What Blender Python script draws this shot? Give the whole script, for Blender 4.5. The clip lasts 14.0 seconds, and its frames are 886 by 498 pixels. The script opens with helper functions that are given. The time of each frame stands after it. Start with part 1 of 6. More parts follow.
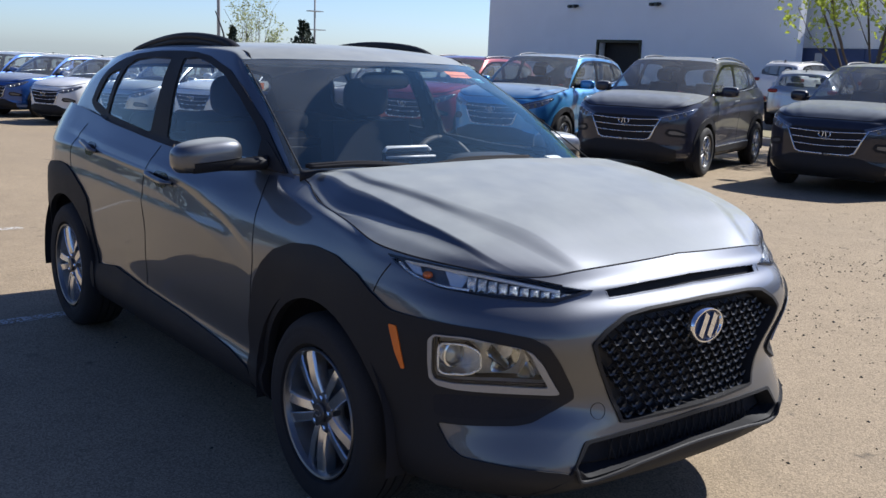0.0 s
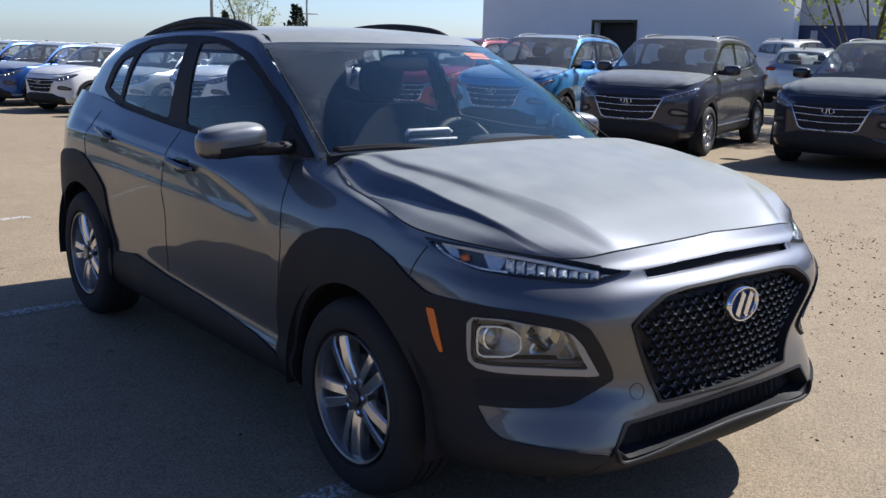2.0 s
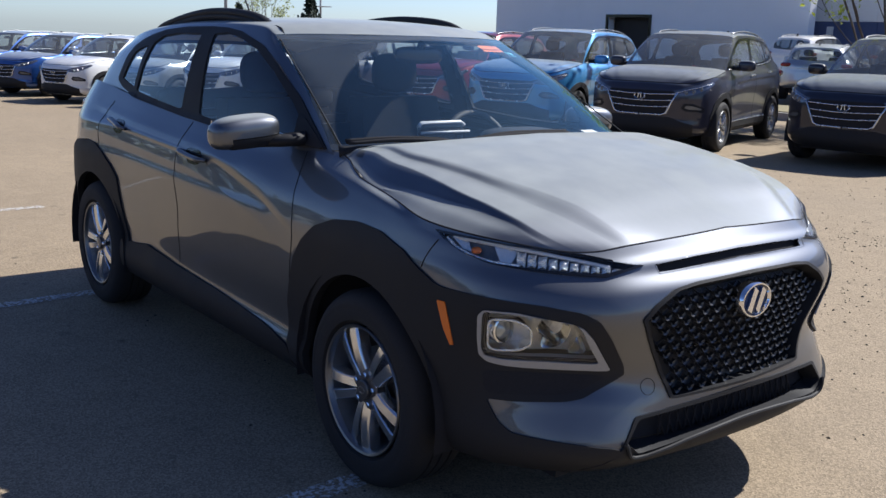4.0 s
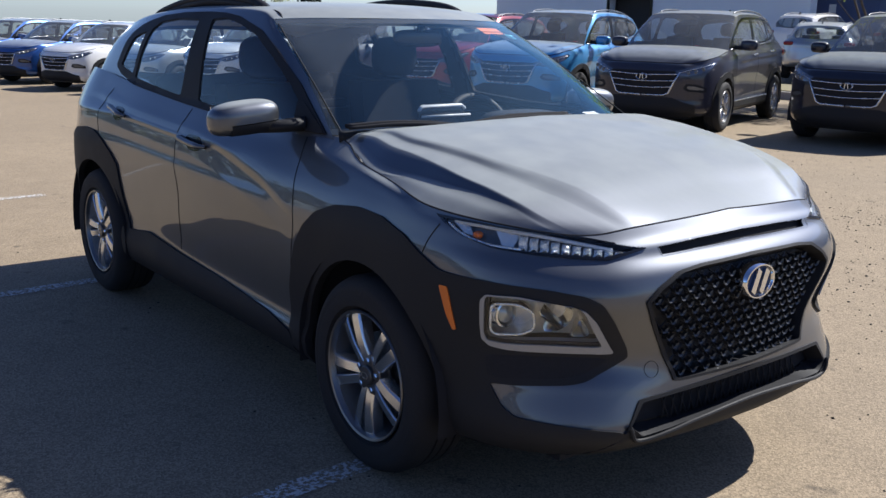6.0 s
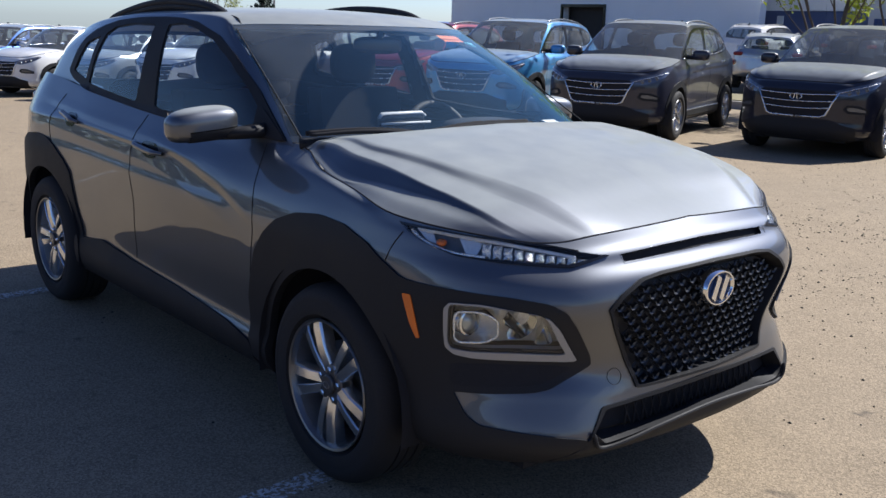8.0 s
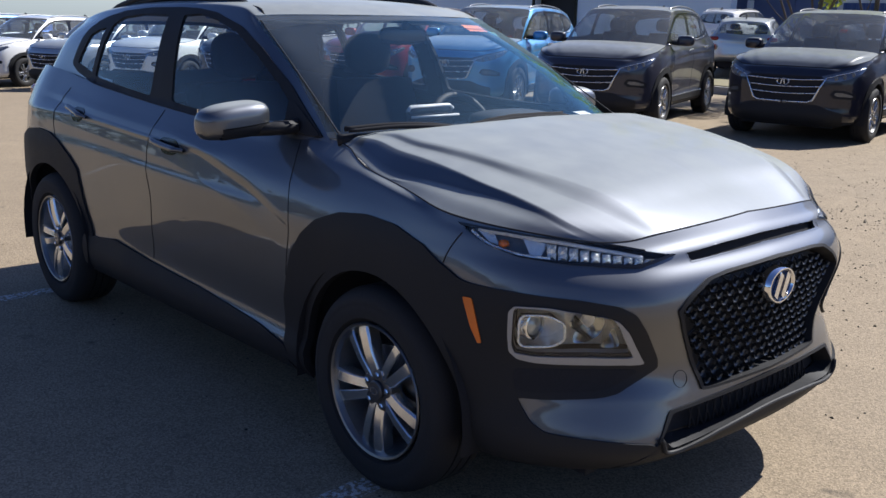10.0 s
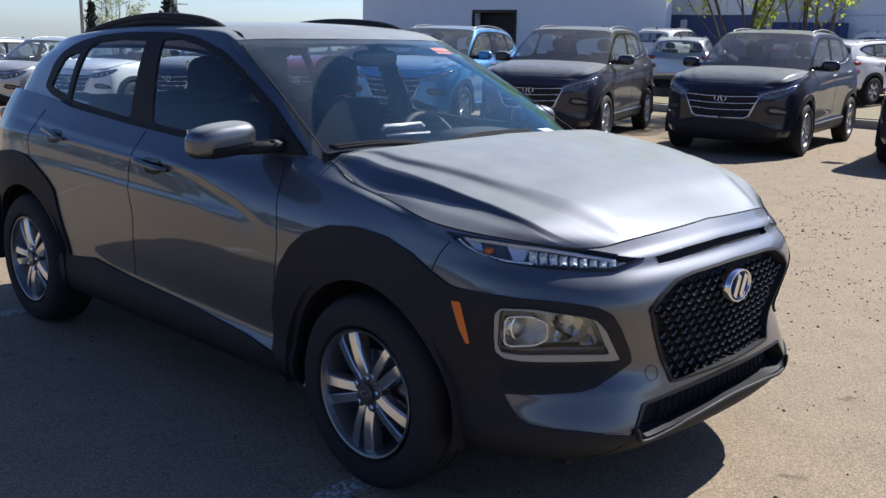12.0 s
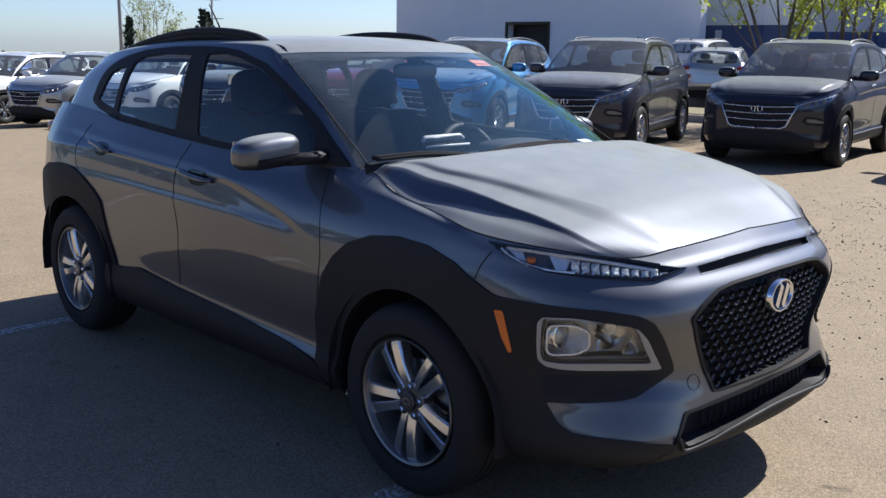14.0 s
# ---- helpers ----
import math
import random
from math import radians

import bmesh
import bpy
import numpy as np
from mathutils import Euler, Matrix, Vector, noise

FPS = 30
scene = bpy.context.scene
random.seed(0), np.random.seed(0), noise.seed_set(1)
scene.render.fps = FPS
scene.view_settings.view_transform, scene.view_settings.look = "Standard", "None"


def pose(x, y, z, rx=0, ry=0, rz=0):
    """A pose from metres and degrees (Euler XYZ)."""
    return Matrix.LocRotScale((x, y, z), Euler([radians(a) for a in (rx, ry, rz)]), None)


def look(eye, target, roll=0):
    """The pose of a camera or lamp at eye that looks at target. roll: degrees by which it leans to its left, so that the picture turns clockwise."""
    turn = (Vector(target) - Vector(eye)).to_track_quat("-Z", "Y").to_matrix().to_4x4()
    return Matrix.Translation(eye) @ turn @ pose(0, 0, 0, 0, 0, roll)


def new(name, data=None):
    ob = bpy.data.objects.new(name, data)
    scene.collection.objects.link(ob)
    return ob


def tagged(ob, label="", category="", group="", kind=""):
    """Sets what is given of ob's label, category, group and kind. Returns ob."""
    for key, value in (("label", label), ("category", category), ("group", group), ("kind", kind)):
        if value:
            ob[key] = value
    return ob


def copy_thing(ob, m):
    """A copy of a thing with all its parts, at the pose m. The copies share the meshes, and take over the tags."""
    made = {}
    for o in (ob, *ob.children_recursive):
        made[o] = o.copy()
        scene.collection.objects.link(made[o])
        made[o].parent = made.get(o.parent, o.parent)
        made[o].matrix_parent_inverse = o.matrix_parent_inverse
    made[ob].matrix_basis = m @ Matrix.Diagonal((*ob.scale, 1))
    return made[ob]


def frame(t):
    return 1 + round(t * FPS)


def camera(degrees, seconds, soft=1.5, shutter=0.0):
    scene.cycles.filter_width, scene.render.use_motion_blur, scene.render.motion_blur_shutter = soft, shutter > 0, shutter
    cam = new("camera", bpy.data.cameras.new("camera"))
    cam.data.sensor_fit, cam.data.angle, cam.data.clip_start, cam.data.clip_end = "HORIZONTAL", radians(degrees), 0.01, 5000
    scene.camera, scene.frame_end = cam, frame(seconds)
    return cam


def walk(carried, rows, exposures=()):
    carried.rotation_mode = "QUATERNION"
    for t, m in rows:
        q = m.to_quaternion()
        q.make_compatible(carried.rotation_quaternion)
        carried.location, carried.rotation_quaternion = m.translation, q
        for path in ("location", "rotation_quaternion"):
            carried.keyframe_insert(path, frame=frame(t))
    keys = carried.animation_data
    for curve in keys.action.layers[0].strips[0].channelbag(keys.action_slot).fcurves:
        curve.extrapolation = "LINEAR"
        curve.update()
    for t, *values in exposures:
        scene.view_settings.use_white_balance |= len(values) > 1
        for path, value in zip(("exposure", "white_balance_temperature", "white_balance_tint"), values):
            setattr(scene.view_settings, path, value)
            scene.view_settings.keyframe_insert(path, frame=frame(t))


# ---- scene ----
cam = camera(49.83, 14.0)
PATH = [
    (0, (3.890, -2.450, 1.503), (2.356, -1.227, 1.113), 2.33),
    (0.5, (3.817, -2.509, 1.500), (2.293, -1.270, 1.121), 1.70),
    (1, (3.790, -2.529, 1.490), (2.273, -1.291, 1.081), 1.60),
    (1.5, (3.794, -2.528, 1.490), (2.278, -1.297, 1.057), 1.65),
    (2, (3.801, -2.535, 1.493), (2.279, -1.307, 1.069), 1.55),
    (2.5, (3.802, -2.542, 1.491), (2.273, -1.325, 1.067), 1.57),
    (2.7, (3.804, -2.539, 1.492), (2.267, -1.332, 1.066), 1.51),
    (5, (3.792, -2.530, 1.486), (2.264, -1.319, 1.040), 2.07),
    (5.5, (3.791, -2.527, 1.487), (2.258, -1.326, 1.031), 1.57),
    (6, (3.790, -2.520, 1.489), (2.259, -1.322, 1.018), 1.27),
    (6.5, (3.788, -2.513, 1.486), (2.270, -1.302, 1.006), 1.31),
    (7, (3.791, -2.517, 1.488), (2.288, -1.285, 1.015), 1.63),
    (7.5, (3.789, -2.518, 1.488), (2.306, -1.258, 1.029), 1.95),
    (8, (3.764, -2.530, 1.486), (2.290, -1.257, 1.033), 1.78),
    (8.5, (3.675, -2.588, 1.480), (2.219, -1.297, 1.018), 1.52),
    (8.7, (3.638, -2.615, 1.478), (2.191, -1.316, 1.010), 1.59),
    (10.8, (3.489, -2.676, 1.502), (2.089, -1.328, 1.028), 1.07),
    (11, (3.508, -2.728, 1.501), (2.123, -1.363, 1.036), 1.01),
    (11.5, (3.532, -2.827, 1.506), (2.173, -1.429, 1.061), 1.04),
    (12, (3.553, -2.883, 1.507), (2.205, -1.471, 1.069), 1.26),
    (12.5, (3.545, -2.912, 1.506), (2.176, -1.519, 1.077), 1.16),
    (13, (3.543, -2.920, 1.508), (2.152, -1.543, 1.094), 0.91),
    (13.5, (3.549, -2.925, 1.507), (2.150, -1.555, 1.098), 0.90),
    (14, (3.556, -2.930, 1.507), (2.156, -1.563, 1.092), 0.85),
]
walk(cam, [(t, look(eye, target, roll)) for t, eye, target, roll in PATH])

# ---- daylight: high clear sun behind the parked crossover ----
SUN_DIR = Vector((.155, 1.0, .95)).normalized()
world = bpy.data.worlds.new("world")
scene.world = world
world.use_nodes = True
sky = world.node_tree.nodes.new("ShaderNodeTexSky")
sky.sky_type, sky.sun_disc = "NISHITA", False
sky.sun_elevation, sky.sun_rotation = math.asin(SUN_DIR.z), math.atan2(SUN_DIR.x, SUN_DIR.y)
sky.air_density, sky.dust_density, sky.ozone_density = .75, .5, 1.5
# pale blue air towards the horizon
aloft, height_of, band, air = (world.node_tree.nodes.new(k) for k in ("ShaderNodeTexCoord", "ShaderNodeSeparateXYZ", "ShaderNodeMapRange", "ShaderNodeMix"))
world.node_tree.links.new(aloft.outputs["Generated"], height_of.inputs[0])
world.node_tree.links.new(height_of.outputs["Z"], band.inputs["Value"])
band.inputs["From Min"].default_value, band.inputs["From Max"].default_value = .0, .48
band.interpolation_type = "SMOOTHSTEP"
air.data_type = "RGBA"
air.inputs["A"].default_value, air.inputs["B"].default_value = (1.02, 1.13, 1.36, 1), (.71, .80, 1.10, 1)
world.node_tree.links.new(band.outputs[0], air.inputs["Factor"])
tint = world.node_tree.nodes.new("ShaderNodeMix")
tint.data_type, tint.blend_type = "RGBA", "MULTIPLY"
tint.inputs["Factor"].default_value = 1
world.node_tree.links.new(air.outputs["Result"], tint.inputs["B"])
world.node_tree.links.new(sky.outputs[0], tint.inputs["A"])
world.node_tree.links.new(tint.outputs["Result"], world.node_tree.nodes["Background"].inputs[0])
world.node_tree.nodes["Background"].inputs[1].default_value = .068
sun = new("sun", bpy.data.lights.new("sun", "SUN"))
sun.data.energy, sun.data.angle, sun.data.color = 4.8, radians(.53), (1, .955, .89)
sun.matrix_world = look(SUN_DIR * 30, (0, 0, 0))
scene.view_settings.exposure = .78
scene.view_settings.use_white_balance = True
scene.view_settings.white_balance_temperature = 6200


# ---- materials ----
def mat(name, color, rough=.5, metal=0.0, var=.12, scale=6.0, fine=90.0, bump=0.0, coat=0.0, spec=.5, alt=None, mix=.0):
    """A surface with colour and gloss varied at two scales, and fine relief. alt: a second colour in large blotches."""
    m = bpy.data.materials.new(name)
    m.use_nodes = True
    nt, nd = m.node_tree, m.node_tree.nodes
    b = nd["Principled BSDF"]
    tc = nd.new("ShaderNodeTexCoord")
    big, small = nd.new("ShaderNodeTexNoise"), nd.new("ShaderNodeTexNoise")
    big.inputs["Scale"].default_value, big.inputs["Detail"].default_value = scale, 6
    small.inputs["Scale"].default_value, small.inputs["Detail"].default_value = fine, 3
    for n in (big, small):
        nt.links.new(tc.outputs["Object"], n.inputs["Vector"])
    add = nd.new("ShaderNodeMath")
    add.operation = "ADD"
    nt.links.new(big.outputs[0], add.inputs[0])
    nt.links.new(small.outputs[0], add.inputs[1])
    ramp = nd.new("ShaderNodeMapRange")
    ramp.inputs["From Min"].default_value, ramp.inputs["From Max"].default_value = .6, 1.4
    ramp.inputs["To Min"].default_value, ramp.inputs["To Max"].default_value = 1 - var, 1 + var
    nt.links.new(add.outputs[0], ramp.inputs["Value"])
    hsv = nd.new("ShaderNodeHueSaturation")
    hsv.inputs["Color"].default_value = (*color, 1)
    nt.links.new(ramp.outputs[0], hsv.inputs["Value"])
    if alt:
        mx = nd.new("ShaderNodeMix")
        mx.data_type = "RGBA"
        edge = nd.new("ShaderNodeMapRange")
        edge.inputs["From Min"].default_value, edge.inputs["From Max"].default_value = .58 - mix, .68 - mix
        nt.links.new(big.outputs[0], edge.inputs["Value"])
        nt.links.new(edge.outputs[0], mx.inputs["Factor"])
        mx.inputs["A"].default_value, mx.inputs["B"].default_value = (*color, 1), (*alt, 1)
        nt.links.new(mx.outputs["Result"], hsv.inputs["Color"])
    nt.links.new(hsv.outputs[0], b.inputs["Base Color"])
    rr = nd.new("ShaderNodeMapRange")
    rr.inputs["To Min"].default_value, rr.inputs["To Max"].default_value = max(rough * .8, .01), min(rough * 1.25, 1)
    nt.links.new(big.outputs[0], rr.inputs["Value"])
    nt.links.new(rr.outputs[0], b.inputs["Roughness"])
    b.inputs["Metallic"].default_value = metal
    b.inputs["Specular IOR Level"].default_value = spec
    b.inputs["Coat Weight"].default_value, b.inputs["Coat Roughness"].default_value = coat, .025
    if bump:
        bp = nd.new("ShaderNodeBump")
        bp.inputs["Strength"].default_value, bp.inputs["Distance"].default_value = bump, .01
        nt.links.new(add.outputs[0], bp.inputs["Height"])
        nt.links.new(bp.outputs[0], b.inputs["Normal"])
    return m


def clear_glass(name, tint, gloss=1.5, dust=0.0, wiped=None, sheen=(1, 1, 1)):
    """Thin pane: clear with a tint, mirror-like towards grazing angles, with an uneven film for dust and painted haze.
    """
    m = bpy.data.materials.new(name)
    m.use_nodes = True
    nt, nd = m.node_tree, m.node_tree.nodes
    nd.remove(nd["Principled BSDF"])
    tr, gl, mx, fr = (nd.new("ShaderNodeBsdfTransparent"), nd.new("ShaderNodeBsdfGlossy"), nd.new("ShaderNodeMixShader"),
                      nd.new("ShaderNodeLayerWeight"))
    steep, lifted = nd.new("ShaderNodeMath"), nd.new("ShaderNodeMapRange")
    tr.inputs[0].default_value = (*tint, 1)
    gl.inputs["Roughness"].default_value = .015
    gl.inputs["Color"].default_value = (*sheen, 1)
    # gloss rises towards grazing angles, alike on both faces of the thin pane
    fr.inputs["Blend"].default_value = .5
    steep.operation = "POWER"
    steep.inputs[1].default_value = 5
    nt.links.new(fr.outputs["Facing"], steep.inputs[0])
    nt.links.new(steep.outputs[0], lifted.inputs["Value"])
    lifted.inputs["To Min"].default_value = ((gloss - 1) / (gloss + 1)) ** 2
    nt.links.new(lifted.outputs[0], mx.inputs[0])
    nt.links.new(tr.outputs[0], mx.inputs[1])
    nt.links.new(gl.outputs[0], mx.inputs[2])
    last = mx
    if dust:
        film, over = nd.new("ShaderNodeBsdfDiffuse"), nd.new("ShaderNodeMixShader")
        film.inputs[0].default_value = (.48, .50, .50, 1)
        tc, nz, mr = nd.new("ShaderNodeTexCoord"), nd.new("ShaderNodeTexNoise"), nd.new("ShaderNodeMapRange")
        nz.inputs["Scale"].default_value, nz.inputs["Detail"].default_value = 9, 8
        nt.links.new(tc.outputs["Object"], nz.inputs["Vector"])
        mr.inputs["To Min"].default_value, mr.inputs["To Max"].default_value = dust * .5, dust * 1.5
        nt.links.new(nz.outputs[0], mr.inputs["Value"])
        if wiped:
            # a wiper has cleared the dust within its sweep
            centre, reach = wiped
            far_off, edge, keep = nd.new("ShaderNodeVectorMath"), nd.new("ShaderNodeMapRange"), nd.new("ShaderNodeMath")
            far_off.operation, keep.operation = "DISTANCE", "MULTIPLY"
            far_off.inputs[1].default_value = centre
            nt.links.new(tc.outputs["Object"], far_off.inputs[0])
            edge.inputs["From Min"].default_value, edge.inputs["From Max"].default_value = reach - .006, reach + .004
            edge.inputs["To Min"].default_value, edge.inputs["To Max"].default_value = .14, 1.0
            nt.links.new(far_off.outputs["Value"], edge.inputs["Value"])
            nt.links.new(mr.outputs[0], keep.inputs[0])
            nt.links.new(edge.outputs[0], keep.inputs[1])
            nt.links.new(keep.outputs[0], over.inputs[0])
        else:
            nt.links.new(mr.outputs[0], over.inputs[0])
        nt.links.new(mx.outputs[0], over.inputs[1])
        nt.links.new(film.outputs[0], over.inputs[2])
        last = over
    nt.links.new(last.outputs[0], nd["Material Output"].inputs[0])
    return m


def leaf_material(name, color, alt):
    """Thin leaf: lets light through."""
    m = mat(name, color, .55, var=.35, scale=3, fine=30, alt=alt)
    nt, nd = m.node_tree, m.node_tree.nodes
    tr, mx = nd.new("ShaderNodeBsdfTranslucent"), nd.new("ShaderNodeMixShader")
    hsv = next(n for n in nd if n.type == "HUE_SAT")
    nt.links.new(hsv.outputs[0], tr.inputs[0])
    mx.inputs[0].default_value = .55
    nt.links.new(nd["Principled BSDF"].outputs[0], mx.inputs[1])
    nt.links.new(tr.outputs[0], mx.inputs[2])
    nt.links.new(mx.outputs[0], nd["Material Output"].inputs[0])
    return m


def lot_material():
    """Weathered tan asphalt: stone chips, fine grit, faint tyre-worn stains and a few dark drips."""
    m = mat("worn_asphalt", (.256, .201, .136), .9, var=.13, scale=.35, fine=4, spec=.25)
    nt, nd = m.node_tree, m.node_tree.nodes
    b = nd["Principled BSDF"]
    tc = next(n for n in nd if n.type == "TEX_COORD")
    hsv = next(n for n in nd if n.type == "HUE_SAT")
    chips = nd.new("ShaderNodeTexVoronoi")
    chips.inputs["Scale"].default_value = 165
    nt.links.new(tc.outputs["Object"], chips.inputs["Vector"])
    grit = nd.new("ShaderNodeTexNoise")
    grit.inputs["Scale"].default_value, grit.inputs["Detail"].default_value = 160, 4
    nt.links.new(tc.outputs["Object"], grit.inputs["Vector"])
    shade = nd.new("ShaderNodeMapRange")
    shade.inputs["To Min"].default_value, shade.inputs["To Max"].default_value = .60, 1.42
    sep = nd.new("ShaderNodeSeparateColor")
    nt.links.new(chips.outputs["Color"], sep.inputs[0])
    nt.links.new(sep.outputs[0], shade.inputs["Value"])
    mul = nd.new("ShaderNodeMix")
    mul.data_type, mul.blend_type = "RGBA", "MULTIPLY"
    mul.inputs["Factor"].default_value = .85
    nt.links.new(hsv.outputs[0], mul.inputs["A"])
    nt.links.new(shade.outputs[0], mul.inputs["B"])
    spots = nd.new("ShaderNodeTexNoise")
    spots.inputs["Scale"].default_value, spots.inputs["Detail"].default_value = 5.5, 8
    nt.links.new(tc.outputs["Object"], spots.inputs["Vector"])
    cut = nd.new("ShaderNodeMapRange")
    cut.inputs["From Min"].default_value, cut.inputs["From Max"].default_value = .66, .74
    cut.inputs["To Max"].default_value = .6
    nt.links.new(spots.outputs[0], cut.inputs["Value"])
    dirt = nd.new("ShaderNodeMix")
    dirt.data_type = "RGBA"
    dirt.inputs["B"].default_value = (.05, .042, .036, 1)
    nt.links.new(cut.outputs[0], dirt.inputs["Factor"])
    nt.links.new(mul.outputs["Result"], dirt.inputs["A"])
    nt.links.new(dirt.outputs["Result"], b.inputs["Base Color"])
    bp = nd.new("ShaderNodeBump")
    bp.inputs["Strength"].default_value, bp.inputs["Distance"].default_value = .34, .004
    mixh = nd.new("ShaderNodeMath")
    mixh.operation = "ADD"
    nt.links.new(chips.outputs["Distance"], mixh.inputs[0])
    nt.links.new(grit.outputs[0], mixh.inputs[1])
    nt.links.new(mixh.outputs[0], bp.inputs["Height"])
    nt.links.new(bp.outputs[0], b.inputs["Normal"])
    return m


def worn_line_material():
    """White road paint, rubbed away to the asphalt in flecks."""
    m = mat("worn_road_paint", (.55, .53, .5), .85, var=.15, scale=3, fine=60, spec=.3)
    nt, nd = m.node_tree, m.node_tree.nodes
    b = nd["Principled BSDF"]
    tc = next(n for n in nd if n.type == "TEX_COORD")
    wear = nd.new("ShaderNodeTexNoise")
    wear.inputs["Scale"].default_value, wear.inputs["Detail"].default_value, wear.inputs["Roughness"].default_value = 55, 5, .7
    nt.links.new(tc.outputs["Object"], wear.inputs["Vector"])
    cut = nd.new("ShaderNodeMapRange")
    cut.inputs["From Min"].default_value, cut.inputs["From Max"].default_value = .47, .53
    nt.links.new(wear.outputs[0], cut.inputs["Value"])
    nt.links.new(cut.outputs[0], b.inputs["Alpha"])
    return m


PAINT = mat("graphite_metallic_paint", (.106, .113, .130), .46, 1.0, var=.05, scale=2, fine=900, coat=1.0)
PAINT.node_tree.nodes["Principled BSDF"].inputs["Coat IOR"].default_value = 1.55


def dust_and_brighten(m, amount, tone=(.46, .485, .468)):
    """Uneven film of pale road dust on upward faces; also paints in sunlit brightness."""
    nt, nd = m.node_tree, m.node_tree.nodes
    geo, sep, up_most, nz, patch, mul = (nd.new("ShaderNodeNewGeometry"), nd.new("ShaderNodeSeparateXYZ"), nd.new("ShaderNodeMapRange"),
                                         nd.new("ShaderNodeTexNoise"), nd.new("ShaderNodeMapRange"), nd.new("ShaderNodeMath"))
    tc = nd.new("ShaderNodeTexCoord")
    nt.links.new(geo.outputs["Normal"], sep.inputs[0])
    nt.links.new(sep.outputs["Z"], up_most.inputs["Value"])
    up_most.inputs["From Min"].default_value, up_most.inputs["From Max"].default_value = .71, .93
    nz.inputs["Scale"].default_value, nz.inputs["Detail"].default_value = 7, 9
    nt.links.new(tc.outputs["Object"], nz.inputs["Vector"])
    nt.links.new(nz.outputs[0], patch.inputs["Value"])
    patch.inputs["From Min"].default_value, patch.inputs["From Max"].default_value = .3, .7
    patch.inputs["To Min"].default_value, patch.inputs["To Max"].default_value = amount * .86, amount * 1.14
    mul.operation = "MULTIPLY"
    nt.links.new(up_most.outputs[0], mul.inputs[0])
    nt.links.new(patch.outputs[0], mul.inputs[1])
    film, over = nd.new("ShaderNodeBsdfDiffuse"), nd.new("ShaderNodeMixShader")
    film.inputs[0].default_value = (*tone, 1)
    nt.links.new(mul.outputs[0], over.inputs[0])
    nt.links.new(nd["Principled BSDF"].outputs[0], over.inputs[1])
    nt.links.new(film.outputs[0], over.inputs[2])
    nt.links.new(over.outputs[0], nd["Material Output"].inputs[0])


# dust strength and tone also stand in for sunlight on hood and roof
dust_and_brighten(PAINT, .70, (.325, .345, .342))
PLASTIC = mat("black_grained_plastic", (.018, .0185, .021), .60, var=.14, scale=5, fine=400, bump=.05, spec=.20)
GLOSS_BLACK = mat("gloss_black_trim", (.008, .008, .009), .14, var=.1, fine=60)
GRILLE_BLACK = mat("satin_grille_black", (.022, .023, .025), .30, var=.1, spec=.5)
GRILLE_BED = mat("dull_grille_plastic", (.030, .031, .035), .6, var=.12, scale=9, fine=200, spec=.4)
RUBBER = mat("tyre_rubber", (.020, .020, .022), .78, var=.2, scale=9, fine=160, bump=.08, spec=.3)
BARREL = mat("cast_alloy_barrel", (.42, .43, .45), .34, .9, var=.08)
RIM_EDGE = mat("rim_edge_alloy", (.20, .205, .215), .34, .9, var=.06)
ALLOY = mat("machined_alloy", (.68, .69, .71), .20, .95, var=.06, scale=12, fine=220)
DARK_ALLOY = mat("painted_alloy", (.10, .10, .105), .38, .7, var=.08)
CHROME = mat("satin_chrome", (.62, .63, .65), .26, 1.0, var=.04, scale=9)
MIRROR_CHROME = mat("bright_chrome", (.80, .80, .81), .06, 1.0, var=.03)
DARK = mat("unlit_black", (.024, .024, .027), .8, var=.1, spec=.1)
GLASS = clear_glass("tinted_car_glass", (.91, .97, .99), 1.55, .010, None, (.85, .95, 1))
SCREEN_GLASS = clear_glass("windscreen_glass", (.94, .98, .99), 2.25, .065, ((1.107, .01, 1.088), .77), (.62, 1, .98))
LENS = clear_glass("clear_lamp_lens", (.94, .95, .95), 1.45)
BEZEL = mat("satin_silver_bezel", (.27, .28, .30), .34, .3, var=.06)
PALE_TRIM = mat("pale_satin_trim", (.55, .56, .57), .4, var=.05)
AMBER = mat("amber_reflector", (.62, .14, .015), .22, var=.1, fine=300, bump=.15)
RED_LENS = mat("red_lamp_lens", (.20, .010, .012), .12, var=.08)
BLUE_ENAMEL = mat("blue_enamel", (.02, .035, .09), .12, .2, var=.05)
CLOTH = mat("charcoal_seat_cloth", (.012, .0135, .016), .85, var=.2, scale=20, fine=260, bump=.2, spec=.08)
GREY_CLOTH = mat("pale_headliner", (.34, .34, .33), .9, var=.1)
DASH = mat("dashboard_plastic", (.014, .015, .017), .6, var=.12, fine=300, bump=.1)
ORANGE = mat("orange_paper_label", (.85, .22, .05), .7, var=.08)
WHITE_PAPER = mat("white_paper", (.8, .8, .78), .7, var=.05)
CYAN = mat("turquoise_paper_label", (.15, .55, .66), .7, var=.06)


